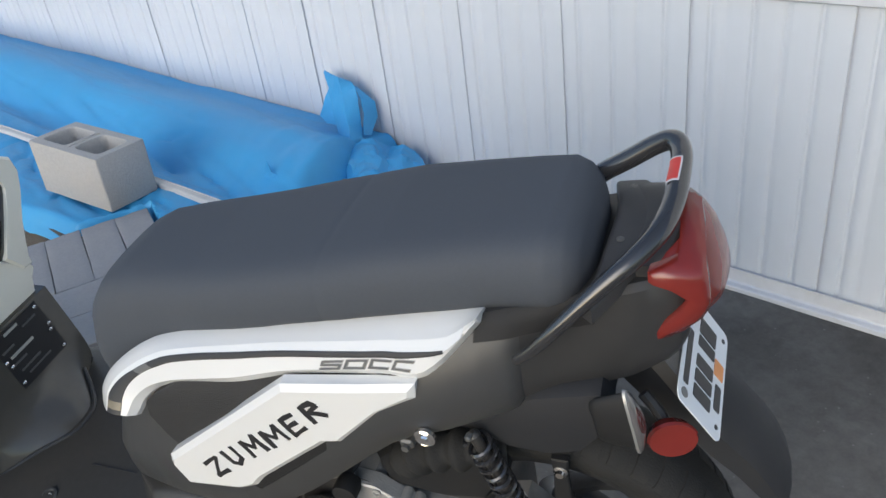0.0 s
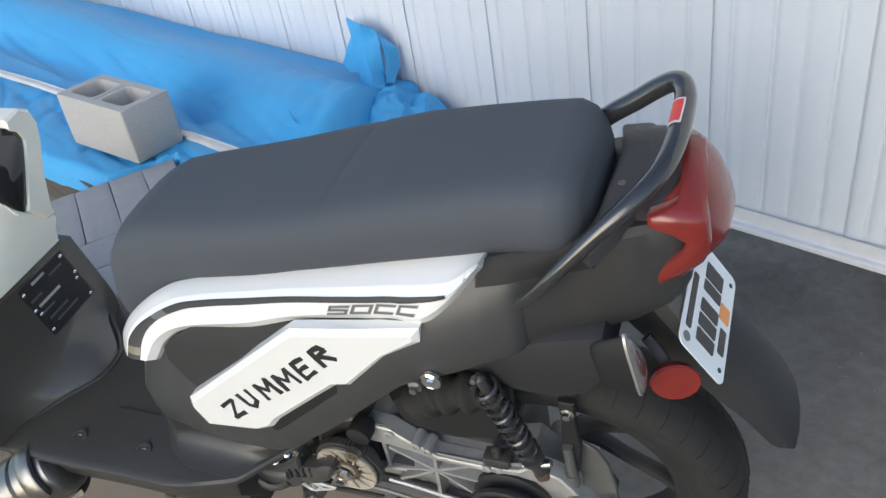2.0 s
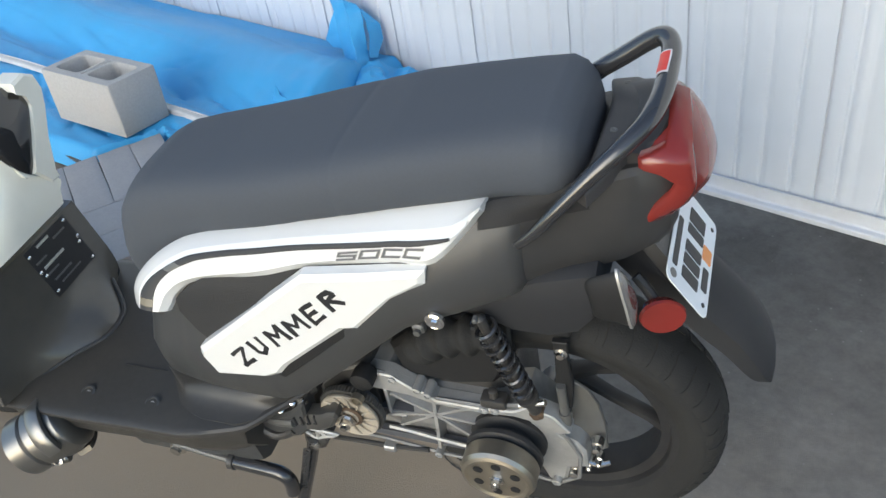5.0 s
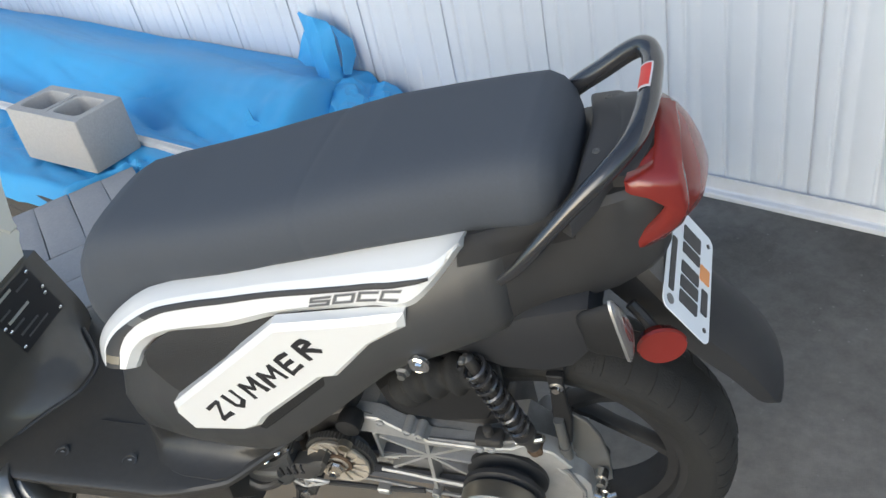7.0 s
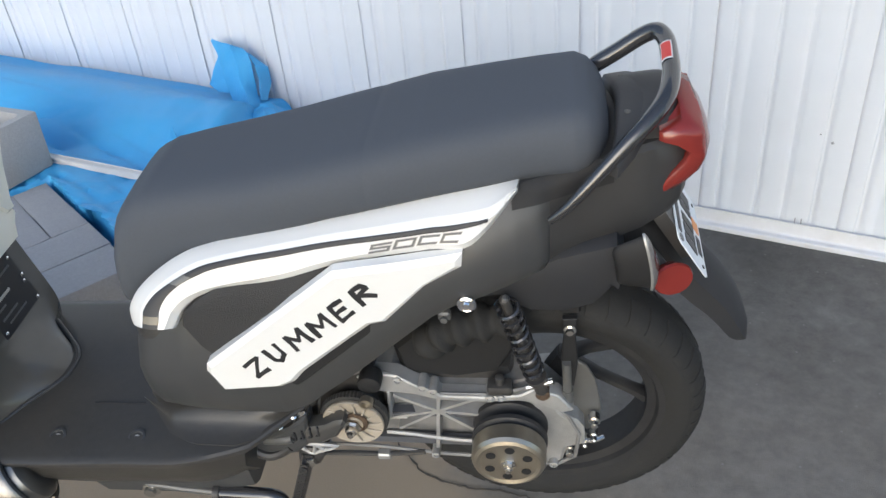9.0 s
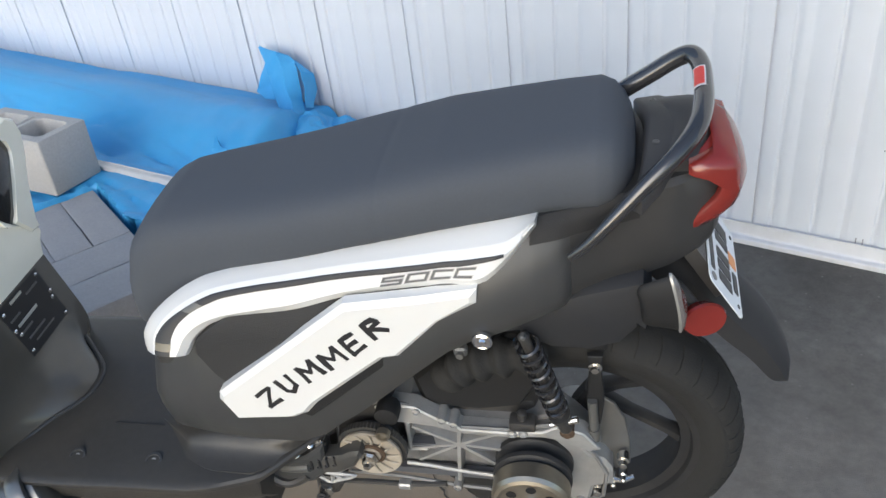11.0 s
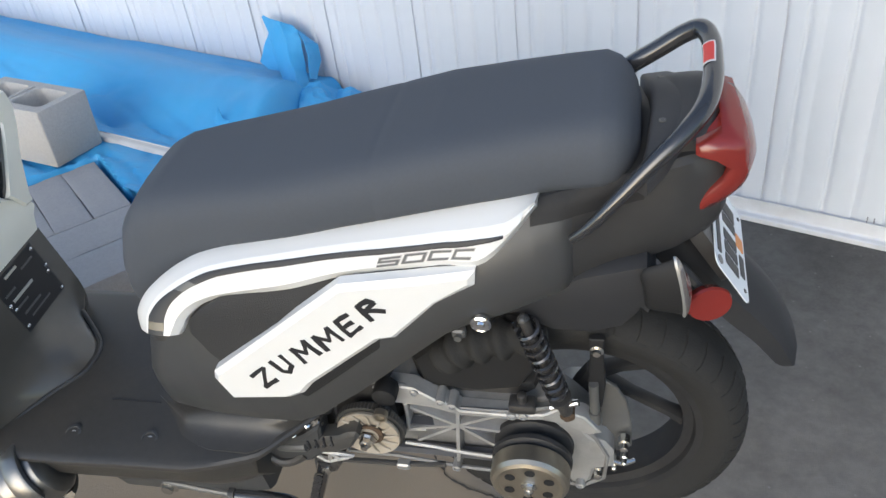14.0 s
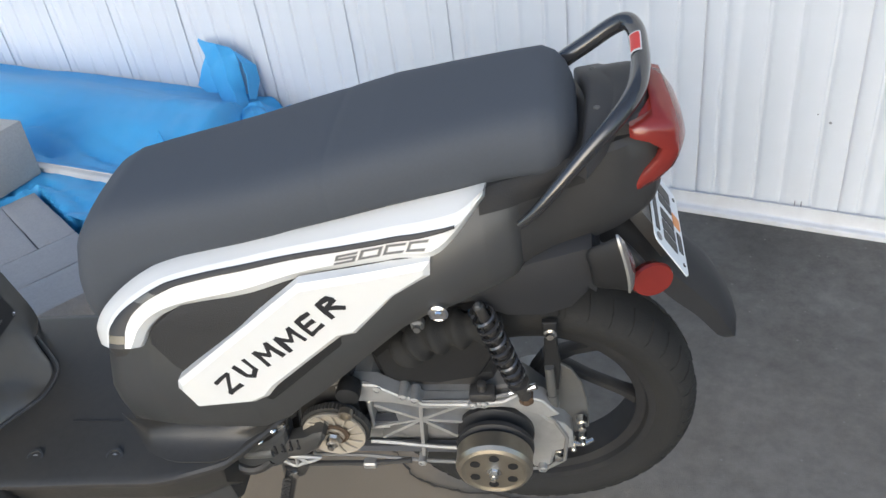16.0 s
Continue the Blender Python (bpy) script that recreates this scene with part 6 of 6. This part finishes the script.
def dome(outline, tip, mat_, name, parent, lab="", n=5):
    """A smooth swelling cap over an outline, highest at tip."""
    b = bmesh.new()
    f, t = [Vector(p) for p in outline], Vector(tip)
    loops = []
    c = sum(f, Vector()) / len(f)
    for i in range(n):
        k = i / n
        loops.append([b.verts.new(p.lerp(c, k) + (t - c) * math.sin(k * math.pi / 2)) for p in f])
    for a, d in zip(loops, loops[1:]):
        for i in range(len(f)):
            b.faces.new((a[i], a[(i + 1) % len(f)], d[(i + 1) % len(f)], d[i]))
    top = b.verts.new(t)
    for i in range(len(f)):
        b.faces.new((loops[-1][i], loops[-1][(i + 1) % len(f)], top))
    back = [b.verts.new(p + (c - t).normalized() * 0.02) for p in f]
    for i in range(len(f)):
        b.faces.new((back[i], back[(i + 1) % len(f)], loops[0][(i + 1) % len(f)], loops[0][i]))
    b.faces.new(back[::-1])
    bmesh.ops.recalc_face_normals(b, faces=b.faces)
    return part(name, b, mat_, parent, lab, sharp=35)


dome([(-0.985, -0.052, 0.920), (-0.978, -0.017, 0.938), (-0.972, 0.021, 0.940), (-0.966, 0.070, 0.922), (-0.964, 0.086, 0.905), (-0.962, 0.086, 0.885), (-0.961, 0.055, 0.837), (-0.960, 0.018, 0.787), (-0.962, -0.008, 0.786)], (-0.952, 0.012, 0.872), GLOSS, "pocket", front, "gloss black pocket cover")
facet([(-1.060, -0.122, 0.853), (-0.978, -0.070, 0.803), (-0.976, -0.092, 0.768), (-1.012, -0.223, 0.715), (-1.050, -0.261, 0.689)], (0.75, -0.64, 0.15), 0.03, WARM_LIT_WHITE, "vent_rim", front, "white raised rim", 0.005)
facet([(-1.055, -0.133, 0.847), (-0.992, -0.113, 0.808), (-0.988, -0.146, 0.775), (-1.008, -0.204, 0.746), (-1.045, -0.241, 0.723)], (0.75, -0.64, 0.15), 0.015, GLOSS, "vent", front, "black vent", 0.003)
bm = bmesh.new()
turned(bm, (-0.995, -0.146, 0.803), (0.75, -0.64, 0.15), [(0, 0.020), (0.006, 0.020), (0.010, 0.013), (0.006, 0)], 18)
part("key_switch", bm, CHROME, front)
# front fascia behind the cowl
bm = bmesh.new()
rings = []
for z, w, x0, x1 in ((0.42, 0.13, -1.09, -1.20), (0.55, 0.15, -1.075, -1.22), (0.68, 0.15, -1.07, -1.23), (0.78, 0.12, -1.06, -1.20), (0.86, 0.08, -1.06, -1.15)):
    c = -0.05
    rings.append([(x0, c - w, z), (x0, c + w, z), ((x0 + x1) / 2, c + w * 0.9, z), (x1, c + w * 0.4, z), (x1, c - w * 0.4, z), ((x0 + x1) / 2, c - w * 0.9, z)])
loft(bm, rings)
part("fascia", bm, WARM_LIT_WHITE, front, "white front fascia", sharp=20)
# steering stem, handlebar, lever and cables
bar = new("handlebar")
bar.parent = scooter
bm = bmesh.new()
tube(bm, [(-1.06, -0.01, 0.86), (-1.06, 0.001, 0.937), (-1.06, 0.032, 0.974), (-1.060, 0.063, 1.005), (-1.055, 0.083, 1.032), (-1.050, 0.106, 1.062), (-1.045, 0.131, 1.100), (-1.030, 0.154, 1.149), (-1.02, 0.20, 1.21), (-1.0, 0.33, 1.25)], 0.0165, 14, 5)
part("stem", bm, RAIL, bar, "gloss black handlebar tube")
for p, r, m_ in (((-1.060, 0.040, 0.982), 0.020, CHROME), ((-1.060, 0.008, 0.945), 0.027, CHROME), ((-1.060, 0.000, 0.930), 0.034, STEEL)):
    bm = bmesh.new()
    turned(bm, p, (0, 0.5, 0.86), [(-0.008, r * 0.9), (-0.006, r), (0.006, r), (0.008, r * 0.9)], 24)
    part("clamp_ring", bm, m_, bar)
cowl([(0.071, 0.985), (0.109, 0.946), (0.106, 0.937), (0.084, 0.942), (0.056, 0.966)], -1.060, 0.02, RED, "reflector", bar, "red plastic bracket", 0.003)
cowl([(0.059, 0.964), (0.113, 0.934), (0.093, 0.924), (0.047, 0.882), (0.024, 0.877), (-0.011, 0.887), (0.027, 0.932)], -1.066, 0.03, DARKMETAL, "bracket", bar, "dark grey bracket", 0.004)
bm = bmesh.new()
tube(bm, [(-1.045, 0.10, 1.135), (-1.040, 0.130, 1.123), (-1.040, 0.161, 1.091), (-1.040, 0.166, 1.058), (-1.040, 0.160, 1.011), (-1.040, 0.136, 0.968), (-1.040, 0.113, 0.941), (-1.040, 0.092, 0.927)], 0.0026, 8, 6)
part("cable", bm, BLACK, bar)
bm = bmesh.new()
turned(bm, (-1.040, 0.101, 0.934), (0, -0.8, -0.62), [(0, 0.003), (0.003, 0.0052), (0.022, 0.0052), (0.025, 0.003)], 10)
part("cable_end", bm, BLACK, bar)
bm = bmesh.new()
tube(bm, [(-1.045, 0.120, 1.060), (-1.040, 0.157, 1.077), (-1.035, 0.185, 1.093), (-1.035, 0.201, 1.098), (-1.030, 0.230, 1.111), (-1.030, 0.257, 1.119), (-1.02, 0.30, 1.14)], lambda t: 0.0035 if t < 0.36 or t > 0.85 else 0.0075, 8, 5)
part("cable", bm, BLACK, bar)
# fork and front mudguard
bm = bmesh.new()
for s in (-1, 1):
    tube(bm, [(-1.16, -0.03 + s * 0.085, 0.72), (-1.53, -0.03 + s * 0.085, 0.286)], 0.018, 12, 2)
part("fork", bm, SILVER, scooter, "silver telescopic fork")
bm = bmesh.new()
arc = [radians(a) for a in np.linspace(-8, 150, 26)]
loft(bm, [[(-1.53 + math.cos(t) * r, -0.03 + y, 0.286 + math.sin(t) * r) for y, r in ((-0.082, 0.275), (-0.078, 0.30), (-0.05, 0.316), (0.05, 0.316), (0.078, 0.30), (0.082, 0.275), (0.06, 0.302), (-0.06, 0.302))] for t in arc])
part("front_mudguard", bm, CREAM, scooter, "pale front mudguard")
# silver auxiliary lamp clamped low beside the floor
aux = new("auxiliary_lamp")
aux.parent = scooter
AD = Vector((-0.80, -0.48, -0.36)).normalized()
AP = Vector((-0.932, -0.228, 0.362))
bm = bmesh.new()
turned(bm, AP, AD, [(0, 0.030), (0.004, 0.050), (0.012, 0.060), (0.040, 0.066), (0.080, 0.066), (0.084, 0.058), (0.090, 0.057), (0.094, 0.063), (0.130, 0.063), (0.134, 0.056), (0.128, 0.0)], 36)
part("body", bm, GUNMETAL, aux, "dull silver lamp body")
bm = bmesh.new()
turned(bm, AP + AD * 0.126, AD, [(0, 0.055), (0.010, 0.045), (0.014, 0.0)], 28)
part("lens", bm, CLEAR, aux)
# split clamp band round the body
bm = bmesh.new()
u, v = axes(AD)
if v.z < 0:
    u, v = -u, -v
rings = []
for a in np.linspace(radians(40), radians(335), 30):
    r_ = u * math.cos(a) + v * math.sin(a)
    rings.append([AP + AD * h + r_ * r for h, r in ((0.022, 0.066), (0.022, 0.076), (0.026, 0.078), (0.050, 0.078), (0.054, 0.076), (0.054, 0.066))])
loft(bm, rings)
band = part("clamp", bm, GUNMETAL, aux, "silver split clamp")
bm = bmesh.new()
turned(bm, (-0.973, -0.303, 0.296), (1, 0.35, 0.25), [(0, 0.008), (0.004, 0.011), (0.040, 0.011), (0.043, 0.008)], 12)
part("lug", bm, GUNMETAL, band)
bm = bmesh.new()
turned(bm, (-0.951, -0.300, 0.304), (0.3, -0.8, 0.6), [(0, 0.010), (0.010, 0.010), (0.011, 0.006), (0.005, 0.005), (0.005, 0)], 12)
part("bolt", bm, STEEL, band)
bm = bmesh.new()
tube(bm, [(-0.90, -0.17, 0.345), (-0.91, -0.20, 0.36), AP], 0.016, 10, 3)
part("arm", bm, BLACK, aux)
